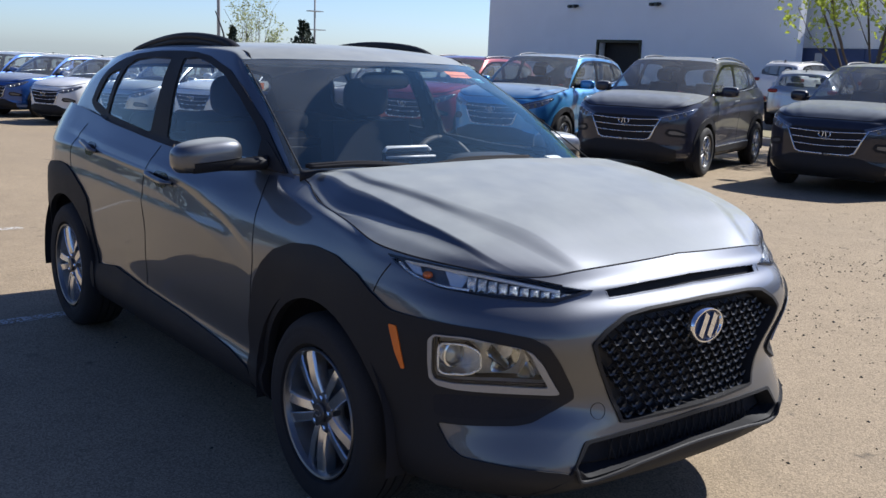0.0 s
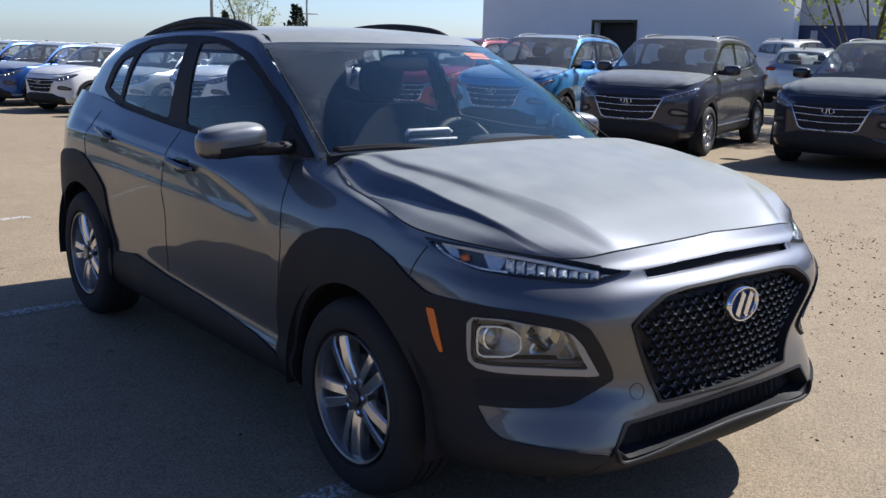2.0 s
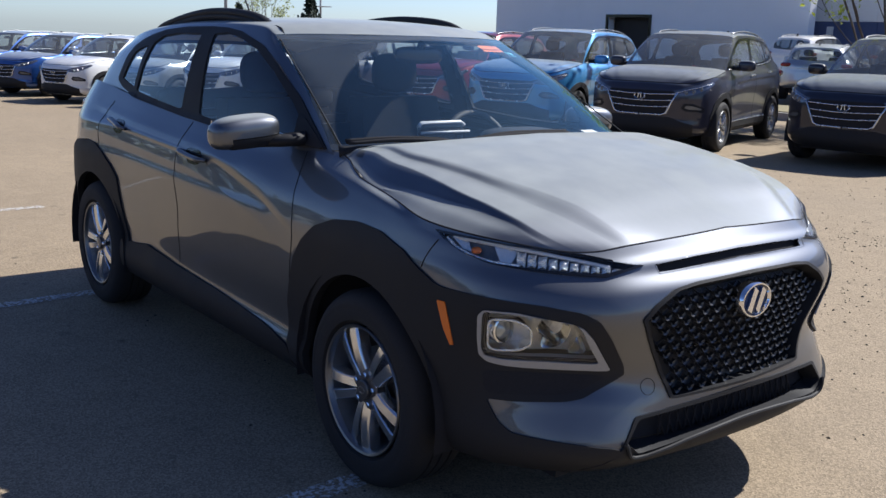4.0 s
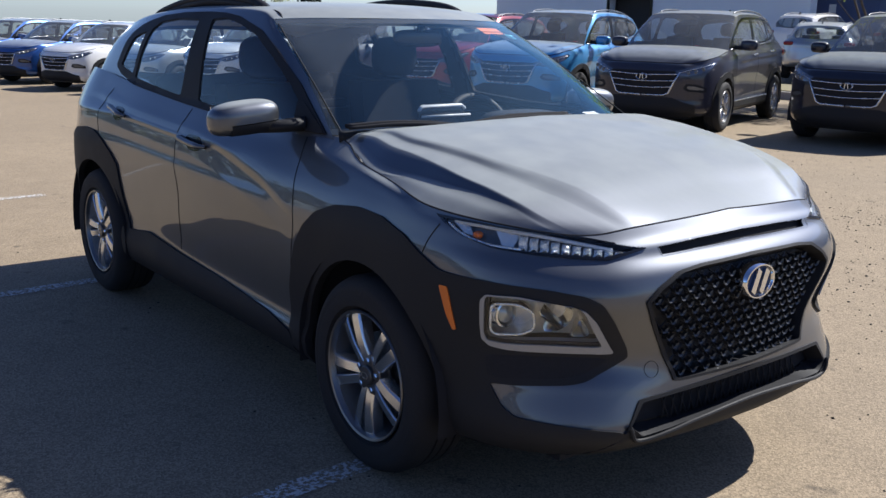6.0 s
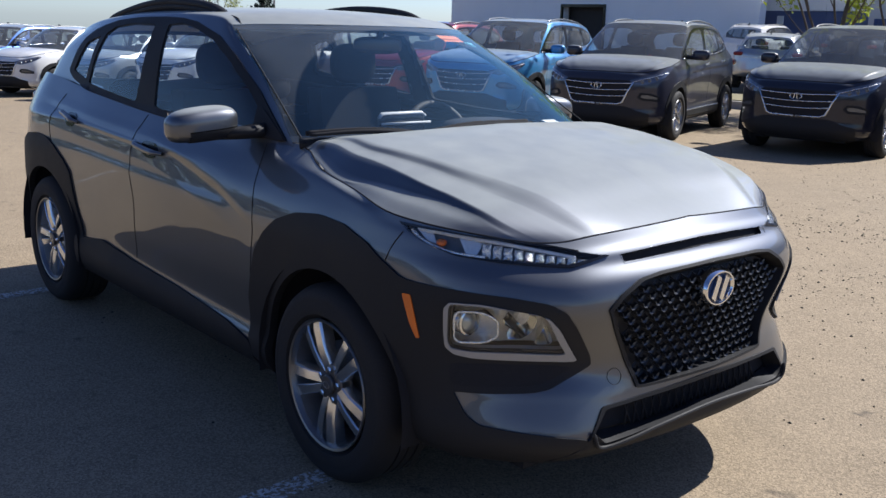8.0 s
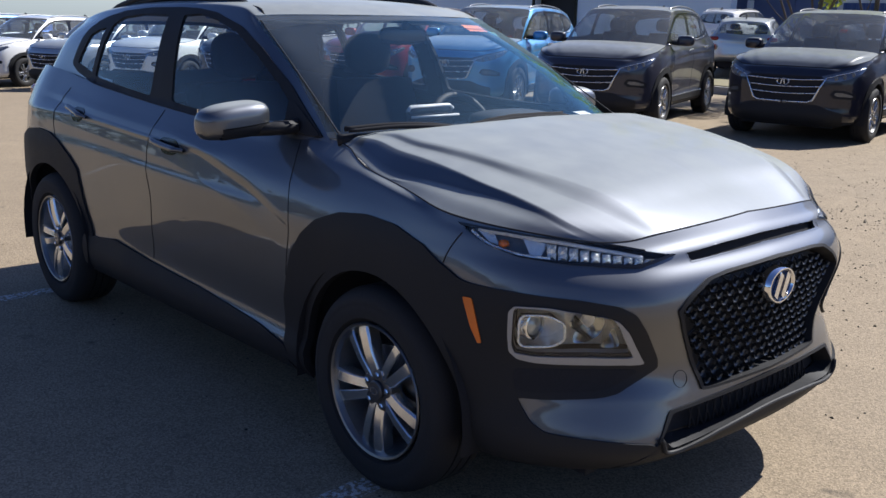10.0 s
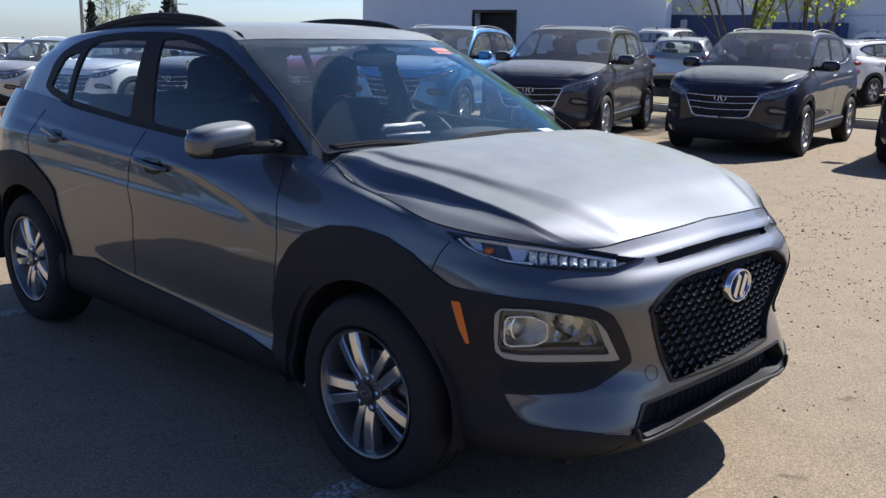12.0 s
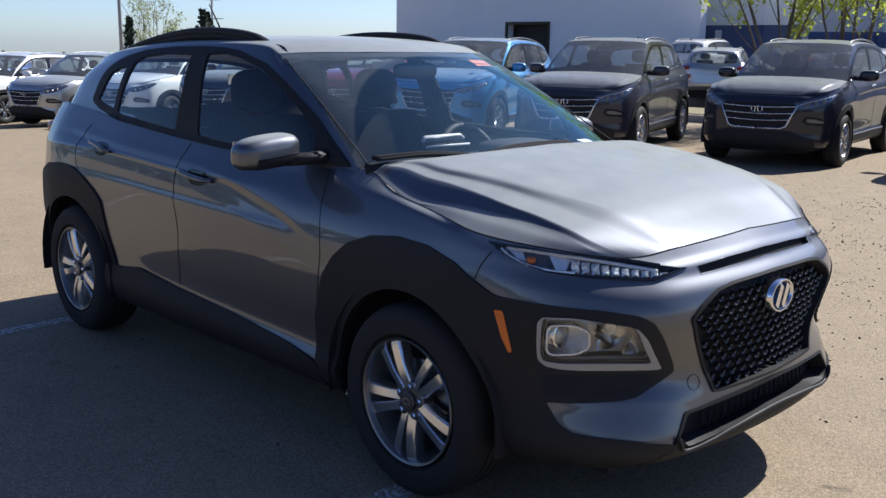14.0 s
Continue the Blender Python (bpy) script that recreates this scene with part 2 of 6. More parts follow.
# ---- small geometry kit ----
def pchip(tk, vk, t):
    """Smooth interpolation through keys that never overshoots them."""
    tk, vk, t = np.asarray(tk, float), np.asarray(vk, float), np.asarray(t, float)
    h, d = np.diff(tk), np.diff(vk) / np.diff(tk)
    m = np.empty(len(tk))
    m[0], m[-1] = d[0], d[-1]
    for i in range(1, len(tk) - 1):
        m[i] = 0 if d[i - 1] * d[i] <= 0 else 2 * d[i - 1] * d[i] / (d[i - 1] + d[i])
    i = np.clip(np.searchsorted(tk, t, side="right") - 1, 0, len(tk) - 2)
    s = np.clip((t - tk[i]) / h[i], 0, 1)
    return ((2 * s**3 - 3 * s**2 + 1) * vk[i] + (s**3 - 2 * s**2 + s) * h[i] * m[i]
            + (-2 * s**3 + 3 * s**2) * vk[i + 1] + (s**3 - s**2) * h[i] * m[i + 1])


def catmull(pts, n, closed=False):
    """n points along a smooth curve through pts (rows of any dimension)."""
    p = np.asarray(pts, float)
    k = len(p)
    t = np.linspace(0, k if closed else k - 1, n, endpoint=not closed)
    i = np.minimum(t.astype(int), (k if closed else k - 1) - 1)
    s = (t - i)[:, None]
    if closed:
        a, b, c, d = p[(i - 1) % k], p[i % k], p[(i + 1) % k], p[(i + 2) % k]
    else:
        a = np.where((i == 0)[:, None], 2 * p[0] - p[1], p[np.maximum(i - 1, 0)])
        b, c = p[i], p[i + 1]
        d = np.where((i + 2 > k - 1)[:, None], 2 * p[-1] - p[-2], p[np.minimum(i + 2, k - 1)])
    return b + s * ((c - a) / 2 + s * (a - 2.5 * b + 2 * c - d / 2 + s * ((d - a) / 2 + 1.5 * (b - c))))


def mirrored_end(pts, n):
    """n points along a smooth curve whose last point lies on the centre plane y = 0, level there."""
    p = [tuple(q) for q in pts]
    q = p[-2]
    ghost = (q[0], -q[1]) + tuple(q[2:])
    k = len(p)
    return catmull_at(p + [ghost], np.linspace(0, k - 1, n))


def catmull_at(pts, t):
    """Points of the smooth curve at parameters t, counted in pts."""
    p = np.asarray(pts, float)
    k = len(p)
    i = np.minimum(t.astype(int), k - 2)
    s = (t - i)[:, None]
    a = np.where((i == 0)[:, None], 2 * p[0] - p[1], p[np.maximum(i - 1, 0)])
    b, c = p[i], p[i + 1]
    d = np.where((i + 2 > k - 1)[:, None], 2 * p[-1] - p[-2], p[np.minimum(i + 2, k - 1)])
    return b + s * ((c - a) / 2 + s * (a - 2.5 * b + 2 * c - d / 2 + s * ((d - a) / 2 + 1.5 * (b - c))))


def mesh_of(name, verts, faces, mats=(), smooth=True):
    me = bpy.data.meshes.new(name)
    me.from_pydata([tuple(v) for v in verts], [], [tuple(f) for f in faces])
    for m in mats:
        me.materials.append(m)
    if smooth:
        me.shade_smooth()
    me.update()
    return me


def part_mesh(name, me, parent, label=""):
    ob = new(name, me)
    ob.parent = parent
    return tagged(ob, label=label)


def part(name, bm, material, parent, label="", smooth=False):
    """Links a bmesh as one mesh object under a thing or a part."""
    me = bpy.data.meshes.new(name)
    bm.to_mesh(me)
    bm.free()
    me.materials.append(material)
    if smooth:
        me.shade_smooth()
    return part_mesh(name, me, parent, label)


def grid_faces(nu, nv, base=0):
    return [(base + i * nv + j, base + (i + 1) * nv + j, base + (i + 1) * nv + j + 1, base + i * nv + j + 1)
            for i in range(nu - 1) for j in range(nv - 1)]


# ---- the crossover's body: rows of the lower shell, from the tail's centre round the flank to the nose's centre ----
PLAN = [(-2.03, 0), (-2.0, .45), (-1.86, .785), (-1.62, .885), (-1.3, .90), (-.9, .895), (-.2, .893), (.4, .89), (.78, .89),
        (1.3, .905), (1.60, .895), (1.84, .815), (2.03, .625), (2.115, .41), (2.15, 0)]
# each row: station -> height, and station -> inset from the plan line
ROWS = [
    ({0: .42, 2: .42, 3: .37, 4: .25, 5: .215, 8: .215, 10: .23, 12: .232, 14: .250}, {0: .16, 4: .12, 6: .11, 8: .11, 10: .12, 12: .085, 14: .105}),
    ({0: .46, 2: .46, 3: .42, 4: .30, 5: .27, 8: .27, 10: .28, 12: .272, 14: .283}, {0: .08, 4: .03, 6: .03, 8: .03, 10: .05, 12: .018, 14: .02}),
    ({0: .50, 3: .47, 5: .36, 8: .345, 10: .35, 12: .335, 14: .315}, {0: .03, 4: .012, 6: .008, 8: .008, 10: .02, 11: .0, 12: -.024, 14: -.004}),
    ({0: .56, 3: .53, 5: .455, 8: .415, 10: .44, 12: .455, 14: .41}, {0: .02, 4: .012, 6: .03, 8: .026, 10: .012, 12: .012, 14: .0}),
    ({0: .66, 3: .63, 5: .60, 8: .58, 10: .58, 12: .55, 14: .54}, {0: .02, 4: .0, 6: .018, 8: .014, 10: .0, 12: .044, 14: .004}),
    ({0: .80, 3: .80, 5: .835, 6: .82, 8: .78, 10: .73, 12: .70, 14: .69}, {0: .04, 4: .0, 6: .0, 8: .006, 10: .004, 12: .0, 14: .0}),
    ({0: .86, 3: .87, 5: .885, 6: .87, 8: .845, 10: .82, 12: .78, 14: .79}, {0: .05, 4: .010, 6: .008, 8: .013, 10: .012, 12: .014, 14: .014}),
    ({0: .92, 3: .95, 5: .965, 6: .945, 8: .91, 10: .87, 12: .83, 14: .84}, {0: .05, 4: .020, 6: .013, 8: .031, 10: .024, 12: .052, 14: .057}),
    ({0: .96, 3: .995, 5: 1.0, 6: .975, 8: .965, 10: .905, 12: .855, 14: .872}, {0: .05, 4: .03, 6: .016, 8: .06, 10: .034, 12: .068, 14: .077}),
    ({0: .99, 3: 1.09, 5: 1.07, 6: 1.035, 8: 1.02, 10: .925, 12: .875, 14: .90}, {0: .06, 4: .085, 6: .060, 8: .095, 10: .042, 12: .086, 14: .104}),
    ({0: 1.02, 3: 1.185, 5: 1.135, 6: 1.10, 7: 1.073, 8: 1.075, 8.3: 1.066, 8.6: 1.020, 9: .99, 10: .949, 11: .924, 12: .895, 13: .912, 14: .928},
     {0: .08, 3: .135, 4: .13, 5: .115, 6: .105, 7: .10, 8: .140, 8.3: .158, 8.65: .108, 9: .095, 10: .05, 11: .07, 12: .105, 13: .118, 14: .130}),
]
NU, NV = 691, 161
# shoulder crease along the doors: place along the car -> height
CREASE = {-1.6: 1.075, -1.38: 1.067, -.864: 1.036, -.336: 1.012, -.07: 1.003, .147: .977, .337: .938, .531: .893, .651: .855, .80: .805, 1.0: .74}


def lower_shell(PLAN=PLAN, ROWS=ROWS, CREASE=CREASE, undercut=.0075):
    """Grid of points (stations x rows) of the right-hand half, y > 0 here."""
    k = len(PLAN)
    plan = catmull_at([(PLAN[1][0], -PLAN[1][1])] + PLAN + [(PLAN[-2][0], -PLAN[-2][1])], np.linspace(1, k, NU))
    tan = np.gradient(plan, axis=0)
    nor = np.stack([tan[:, 1], -tan[:, 0]], 1)
    nor[0], nor[-1] = (1, 0), (-1, 0)
    nor /= np.linalg.norm(nor, axis=1)[:, None]
    u = np.linspace(0, len(PLAN) - 1, NU)
    z = np.stack([pchip(list(a), list(a.values()), u) for a, b in ROWS], 1)
    d = np.stack([pchip(list(b), list(b.values()), u) for a, b in ROWS], 1)
    v = np.linspace(0, len(ROWS) - 1, NV)
    k = np.arange(len(ROWS))
    zz = np.stack([pchip(k, z[i], v) for i in range(NU)])
    dd = np.stack([catmull(d[i][:, None], NV)[:, 0] for i in range(NU)])
    # a narrow undercut below the crease, swelling out again to the door's flank
    below = np.interp(plan[:, 0], list(CREASE), list(CREASE.values()))[:, None] - zz
    depth = np.interp(plan[:, 0], [-1.55, -1.2, .60, .86], [0, undercut, undercut, 0])[:, None]
    dd = dd + depth * np.interp(below, [-.03, -.006, .004, .030, .050, .11], [0, -.10, 0, 1, .85, 0])
    x = plan[:, :1] + nor[:, :1] * dd
    y = plan[:, 1:] + nor[:, 1:] * dd
    return np.stack([x, np.maximum(y, 0), zz], 2)


# greenhouse: sections from the belt to the roof's centre, front to back; the first one is the windscreen pillar and header
GREEN = [
    [(.935, .750, 1.075), (.585, .688, 1.265), (.240, .626, 1.446), (.222, .572, 1.473), (.355, .30, 1.481), (.412, 0, 1.483)],
    [(.55, .778, 1.085), (.36, .715, 1.285), (.12, .630, 1.468), (.08, .562, 1.512), (.12, .30, 1.530), (.13, 0, 1.535)],
    [(-.25, .786, 1.115), (-.25, .722, 1.31), (-.25, .632, 1.482), (-.25, .558, 1.522), (-.25, .30, 1.545), (-.25, 0, 1.552)],
    [(-.75, .778, 1.145), (-.76, .718, 1.32), (-.78, .622, 1.472), (-.79, .548, 1.512), (-.80, .30, 1.538), (-.80, 0, 1.545)],
    [(-1.22, .755, 1.175), (-1.22, .695, 1.32), (-1.24, .605, 1.438), (-1.26, .532, 1.480), (-1.28, .29, 1.512), (-1.28, 0, 1.52)],
    [(-1.62, .725, 1.19), (-1.58, .650, 1.315), (-1.56, .570, 1.398), (-1.58, .505, 1.438), (-1.64, .28, 1.475), (-1.66, 0, 1.482)],
    [(-1.81, .672, 1.13), (-1.77, .595, 1.27), (-1.70, .525, 1.36), (-1.71, .47, 1.405), (-1.80, .27, 1.44), (-1.83, 0, 1.448)],
]
GU, GV = 151, 57


def upper_shell(GREEN=GREEN):
    """Grid of points of the greenhouse's right-hand half, from windscreen pillar to tailgate edge."""
    g = np.array(GREEN)
    g[:, 0] += (0, .010, -.048)
    along = np.stack([catmull(g[:, k], GU) for k in range(g.shape[1])], 1)
    return np.stack([catmull(along[i], GV) for i in range(GU)])


# hood creases: where, across from the shut line (0) to the centre (1), each line runs at stations cowl (0) to nose (1)
CREASE_S = [0, .11, .2, .31, .44, .57, .71, .85, 1]
FOOT_W = [.004, .006, .012, .095, .150, .170, .147, .10, .02]
CREST_W = [.10, .155, .172, .188, .202, .207, .182, .147, .12]
FOLD_W = [.20, .24, .27, .315, .362, .385, .405, .445, .473]
INNER_W = [.27, .305, .335, .385, .43, .468, .51, .548, .553]
HU, HV = 141, 151
COWL = [(.905, .752, 1.077), (.985, .60, 1.086), (1.05, .35, 1.098), (1.075, 0, 1.103)]


def hood_shell(lower, COWL=COWL, corner=1.90, crown=(1.024, .981, .946), rise=.88):
    """Grid of points of the hood's right-hand half: shut line to centre line, cowl to nose."""
    edge = lower[:, -1]
    i0 = int(np.argmin(np.abs(edge[:, 0] - COWL[0][0]) + (edge[:, 1] < .4) * 9))
    rim = edge[i0:]
    # from the cowl corner along the flank (side) and round the front to the nose's centre
    k = int(np.argmin(np.abs(rim[:, 0] - corner) + (rim[:, 1] < .4)))
    side = catmull(rim[np.linspace(0, k, 14).astype(int)], HU)
    front = mirrored_end(rim[np.linspace(k, len(rim) - 1, 10).astype(int)], HV)
    back = mirrored_end([tuple(rim[0])] + COWL[1:], HV)
    centre = np.stack([np.linspace(COWL[-1][0], rim[-1, 0], HU), np.zeros(HU),
                       pchip([0, .35, .7, .9, 1], [COWL[-1][2], *crown, rim[-1, 2]], np.linspace(0, 1, HU))], 1)
    s, w = np.linspace(0, 1, HU)[:, None, None], np.linspace(0, 1, HV)[None, :, None]
    P = ((1 - w) * side[:, None] + w * centre[:, None] + (1 - s) * back[None] + s * front[None]
         - ((1 - s) * (1 - w) * side[0] + (1 - s) * w * centre[0] + s * (1 - w) * side[-1] + s * w * centre[-1]))
    # dome over the lamp, steep flank, sharp crest, level shoulder, soft inner fold, crown falling to the centre
    t = s[:, 0, 0]
    foot, crest, fold, inner = (pchip(CREASE_S, k, t) for k in (FOOT_W, CREST_W, FOLD_W, INNER_W))
    tops = pchip([0, .1, .25, .40, .55, .75, .88, .96, 1], [.014, .054, .074, .079, .072, .052, .026, .009, 0], t)
    fade = pchip([0, .1, .25, .40, .55, .75, .88, .96, 1], [.16, .72, .95, 1, 1, .86, .58, .27, 0], t)
    middle = pchip([0, .1, .25, .60, .75, .88, .96, 1], [.16, .72, .95, 1, .62, .30, .10, 0], t)
    lift = []
    for a, b, c, e, top, f, m in zip(foot, crest, fold, inner, tops, fade, middle):
        za = min(a * .27, top * .72)
        pitch = (top - za) / (b - a)
        g = min(.012, (b - a) * .3)
        lift.append(pchip([0, a * .5, a - g * .6, a + g, b - g * .8, b + g * .8, c - .012, c + .014, e - .010, e + .010, .75, 1],
                          [0, za * .60, za * .97, za + pitch * g * .7, top - pitch * g * .9, top + .0005, top + .003 * f, top + .0055 * f, top + .0200 * f,
                           top + .0225 * f, top * .94 + .025 * m, top * .90 + .026 * m], w[0, :, 0]))
    P[:, :, 2] += np.stack(lift) * rise
    return P


def screen_shell(upper, foot=((.935, .745, 1.075), (1.01, .58, 1.083), (1.065, .34, 1.093), (1.09, 0, 1.098))):
    """Windscreen, right-hand half: cowl to header."""
    head = upper[0][np.searchsorted(np.linspace(0, 5, GV), 2.0):]
    top = mirrored_end(head[np.linspace(0, len(head) - 1, 6).astype(int)], 34)
    low = mirrored_end(foot, 34)
    t = np.linspace(0, 1, 40)[:, None, None]
    P = (1 - t) * low[None] + t * top[None]
    bow = np.sin(np.pi * t[:, :, 0]) * .022 * (1 - np.linspace(1, 0, 34)[None] ** 5)
    P[:, :, 0] += bow * .5
    P[:, :, 2] += bow
    # the pane's outer edge lies along the pillar
    pillar = upper[0][:np.searchsorted(np.linspace(0, 5, GV), 2.0) + 1]
    high = P[:, 0, 2]
    off = np.stack([np.interp(high, pillar[:, 2], pillar[:, a]) for a in (0, 1)], 1) - P[:, 0, :2]
    P[:, :, :2] += off[:, None] * (np.linspace(1, 0, 34)[None, :, None] ** 5)
    return P


def tail_shell(lower, upper):
    """Tailgate glass and lid, right-hand half, between the roof's rear edge and the tail."""
    top = upper[-1]
    low = lower[:, -1]
    k = int(np.argmin(np.abs(low[:, 1] - .655) + (low[:, 0] > -1.5) * 9))
    low = catmull(low[np.linspace(k, 0, 8).astype(int)], GV)
    t = np.linspace(0, 1, 16)[:, None, None]
    return (1 - t) * low[None] + t * top[None]

# ---- panels laid on a body ----
from mathutils.bvhtree import BVHTree
from mathutils.geometry import delaunay_2d_cdt


def rounded(poly, r=.3, n=4):
    """The outline with its corners rounded off."""
    p = np.asarray(poly, float)
    out = []
    for i in range(len(p)):
        a, b, c = p[i - 1], p[i], p[(i + 1) % len(p)]
        s, e = b + (a - b) * r, b + (c - b) * r
        for t in np.linspace(0, 1, n):
            out.append((1 - t) ** 2 * s + 2 * t * (1 - t) * b + t * t * e)
    return np.array(out)


def resampled(poly, step):
    out = []
    for i in range(len(poly)):
        a, b = poly[i], poly[(i + 1) % len(poly)]
        k = max(1, int(np.linalg.norm(b - a) / step))
        out += [a + (b - a) * j / k for j in range(k)]
    return np.array(out)


def inside(poly, q):
    """Which of the points q lie inside the outline."""
    x, y, res = q[:, 0], q[:, 1], np.zeros(len(q), bool)
    for i in range(len(poly)):
        (ax, ay), (bx, by) = poly[i - 1], poly[i]
        if ay != by:
            res ^= ((ay > y) != (by > y)) & (x < (bx - ax) * (y - ay) / (by - ay) + ax)
    return res


def axes_of(view):
    """Outward direction and sideways axis of a view: side, front, top, or an angle in degrees round the right front corner."""
    if view == "top":
        return np.array((0, 0, 1.)), np.array((1., 0, 0)), np.array((0, 1., 0))
    a = {"side": 90, "front": 0}.get(view, view)
    c, s = math.cos(radians(a)), math.sin(radians(a))
    return np.array((c, -s, 0)), np.array((s, c, 0)), np.array((0, 0, 1.))


def on_body(tree, view, q, off):
    """Points of the body under the flat points q, lifted by off along its normal."""
    o, t, u = axes_of(view)
    off = np.broadcast_to(off, len(q))
    out = []
    for (a, b), k in zip(q, off):
        a = a if abs(a) > 1e-4 else 1e-4
        start = Vector(t * a + u * b + o * 4)
        loc, nor, _, _ = tree.ray_cast(start, Vector(-o))
        if loc is None:
            loc, nor, _, _ = tree.find_nearest(Vector(t * a + u * b + o * 1.0))
        if nor.dot(Vector(o)) < 0:
            nor = -nor
        out.append(loc + nor * k)
    return np.array(out)


def panel_data(tree, view, outline, holes=(), off=.004, thick=.012, step=.02, r=.3):
    """Vertices and faces of a thin curved panel that follows the body inside an outline."""
    rings = [resampled(rounded(p, r) if r else np.asarray(p, float), step) for p in (outline, *holes)]
    lo, hi = rings[0].min(0), rings[0].max(0)
    gx, gy = np.meshgrid(np.arange(lo[0], hi[0], step), np.arange(lo[1], hi[1], step), indexing="ij")
    q = np.stack([gx.ravel(), gy.ravel()], 1)
    keep = inside(rings[0], q)
    for h in rings[1:]:
        keep &= ~inside(h, q)
    q = q[keep]
    edges, base = [], 0
    allring = np.concatenate(rings)
    if len(q):
        near = np.array([np.min(np.hypot(*(allring - p).T)) for p in q])
        q = q[near > step * .45]
    for ring in rings:
        n = len(ring)
        edges += [(base + i, base + (i + 1) % n) for i in range(n)]
        base += n
    pts = np.concatenate([allring, q]) if len(q) else allring
    v2, _, f, *_ = delaunay_2d_cdt([Vector(p) for p in pts], edges, [], 0, 1e-6)
    v2 = np.array([tuple(v) for v in v2])
    tri = [t for t in (tuple(x) for x in f)]
    c = np.array([v2[list(t)].mean(0) for t in tri])
    ok = inside(rings[0], c)
    for h in rings[1:]:
        ok &= ~inside(h, c)
    tri = [t for t, k in zip(tri, ok) if k]
    top = on_body(tree, view, v2, off)
    low = on_body(tree, view, v2, off - thick)
    o = axes_of(view)[0]
    a, b, c3 = top[tri[0][0]], top[tri[0][1]], top[tri[0][2]]
    flip = sum(np.dot(np.cross(top[t[1]] - top[t[0]], top[t[2]] - top[t[0]]), o) for t in tri[:40]) < 0
    if flip:
        tri = [t[::-1] for t in tri]
    n, count = len(v2), {}
    for t in tri:
        for i in range(3):
            count[(t[i], t[(i + 1) % 3])] = 1
    wall = [(b, a, a + n, b + n) for a, b in count if (b, a) not in count]
    return np.concatenate([top, low]), tri + wall


def split_sharp(me, angle=40):
    me.shade_smooth()
    me.set_sharp_from_angle(angle=radians(angle))
    return me


def mirrored(verts, faces):
    return np.asarray(verts) * (1, -1, 1), [tuple(f)[::-1] for f in faces]


def add_pair(name, data, material, parent, label="", both=True, angle=40):
    """The right-hand part, and its mirror image on the left."""
    obs = []
    for v, f in ((data, mirrored(*data)) if both else (data,)):
        obs.append(part_mesh(name, split_sharp(mesh_of(name, v, f, [material]), angle), parent, label))
    return obs


def tube(pts, radius, n=10, flat=1.0):
    """A swept bar along points; radius may vary; flat squashes it upright."""
    p = np.asarray(pts, float)
    rad = np.broadcast_to(radius, len(p))
    tan = np.gradient(p, axis=0)
    tan /= np.maximum(np.linalg.norm(tan, axis=1)[:, None], 1e-9)
    side = np.cross(tan, (0, 0, 1.))
    bad = np.linalg.norm(side, axis=1) < 1e-3
    side[bad] = (1, 0, 0)
    side /= np.linalg.norm(side, axis=1)[:, None]
    up = np.cross(side, tan)
    a = np.linspace(0, 2 * math.pi, n, endpoint=False)
    ring = p[:, None] + rad[:, None, None] * (np.cos(a)[None, :, None] * side[:, None] + flat * np.sin(a)[None, :, None] * up[:, None])
    v = ring.reshape(-1, 3)
    f = [(i * n + j, i * n + (j + 1) % n, (i + 1) * n + (j + 1) % n, (i + 1) * n + j) for i in range(len(p) - 1) for j in range(n)]
    f += [tuple(range(n))[::-1], tuple((len(p) - 1) * n + j for j in range(n))]
    return v, f


def lathe(profile, n=48, axis="y"):
    """A turned form: rows of (radius, place along the axis)."""
    a = np.linspace(0, 2 * math.pi, n, endpoint=False)
    v = np.array([(r * math.cos(t), h, r * math.sin(t)) for r, h in profile for t in a])
    if axis == "z":
        v = v[:, [0, 2, 1]]
    if axis == "x":
        v = v[:, [1, 0, 2]]
    f = [(i * n + j, i * n + (j + 1) % n, (i + 1) * n + (j + 1) % n, (i + 1) * n + j) for i in range(len(profile) - 1) for j in range(n)]
    return v, f


def box_bm(lo, hi, bevel=.0, seg=2):
    bm = bmesh.new()
    bmesh.ops.create_cube(bm, size=1)
    for v in bm.verts:
        v.co = Vector([lo[i] + (v.co[i] + .5) * (hi[i] - lo[i]) for i in range(3)])
    if bevel:
        bmesh.ops.bevel(bm, geom=bm.edges[:], offset=bevel, segments=seg, affect="EDGES")
    return bm


def blob(centre, size, power=2.6, nu=28, nv=18):
    """A rounded block (superellipsoid)."""
    u, v = np.linspace(-math.pi, math.pi, nu, endpoint=False), np.linspace(-math.pi / 2, math.pi / 2, nv)
    e = 2 / power
    p = lambda w: np.sign(w) * np.abs(w) ** e
    cu, su, cv, sv = p(np.cos(u)), p(np.sin(u)), p(np.cos(v)), p(np.sin(v))
    x = np.outer(cv, cu) * size[0] / 2 + centre[0]
    y = np.outer(cv, su) * size[1] / 2 + centre[1]
    z = np.outer(sv, np.ones(nu)) * size[2] / 2 + centre[2]
    verts = np.stack([x, y, z], 2).reshape(-1, 3)
    f = [(i * nu + j, i * nu + (j + 1) % nu, (i + 1) * nu + (j + 1) % nu, (i + 1) * nu + j) for i in range(nv - 1) for j in range(nu)]
    return verts, f


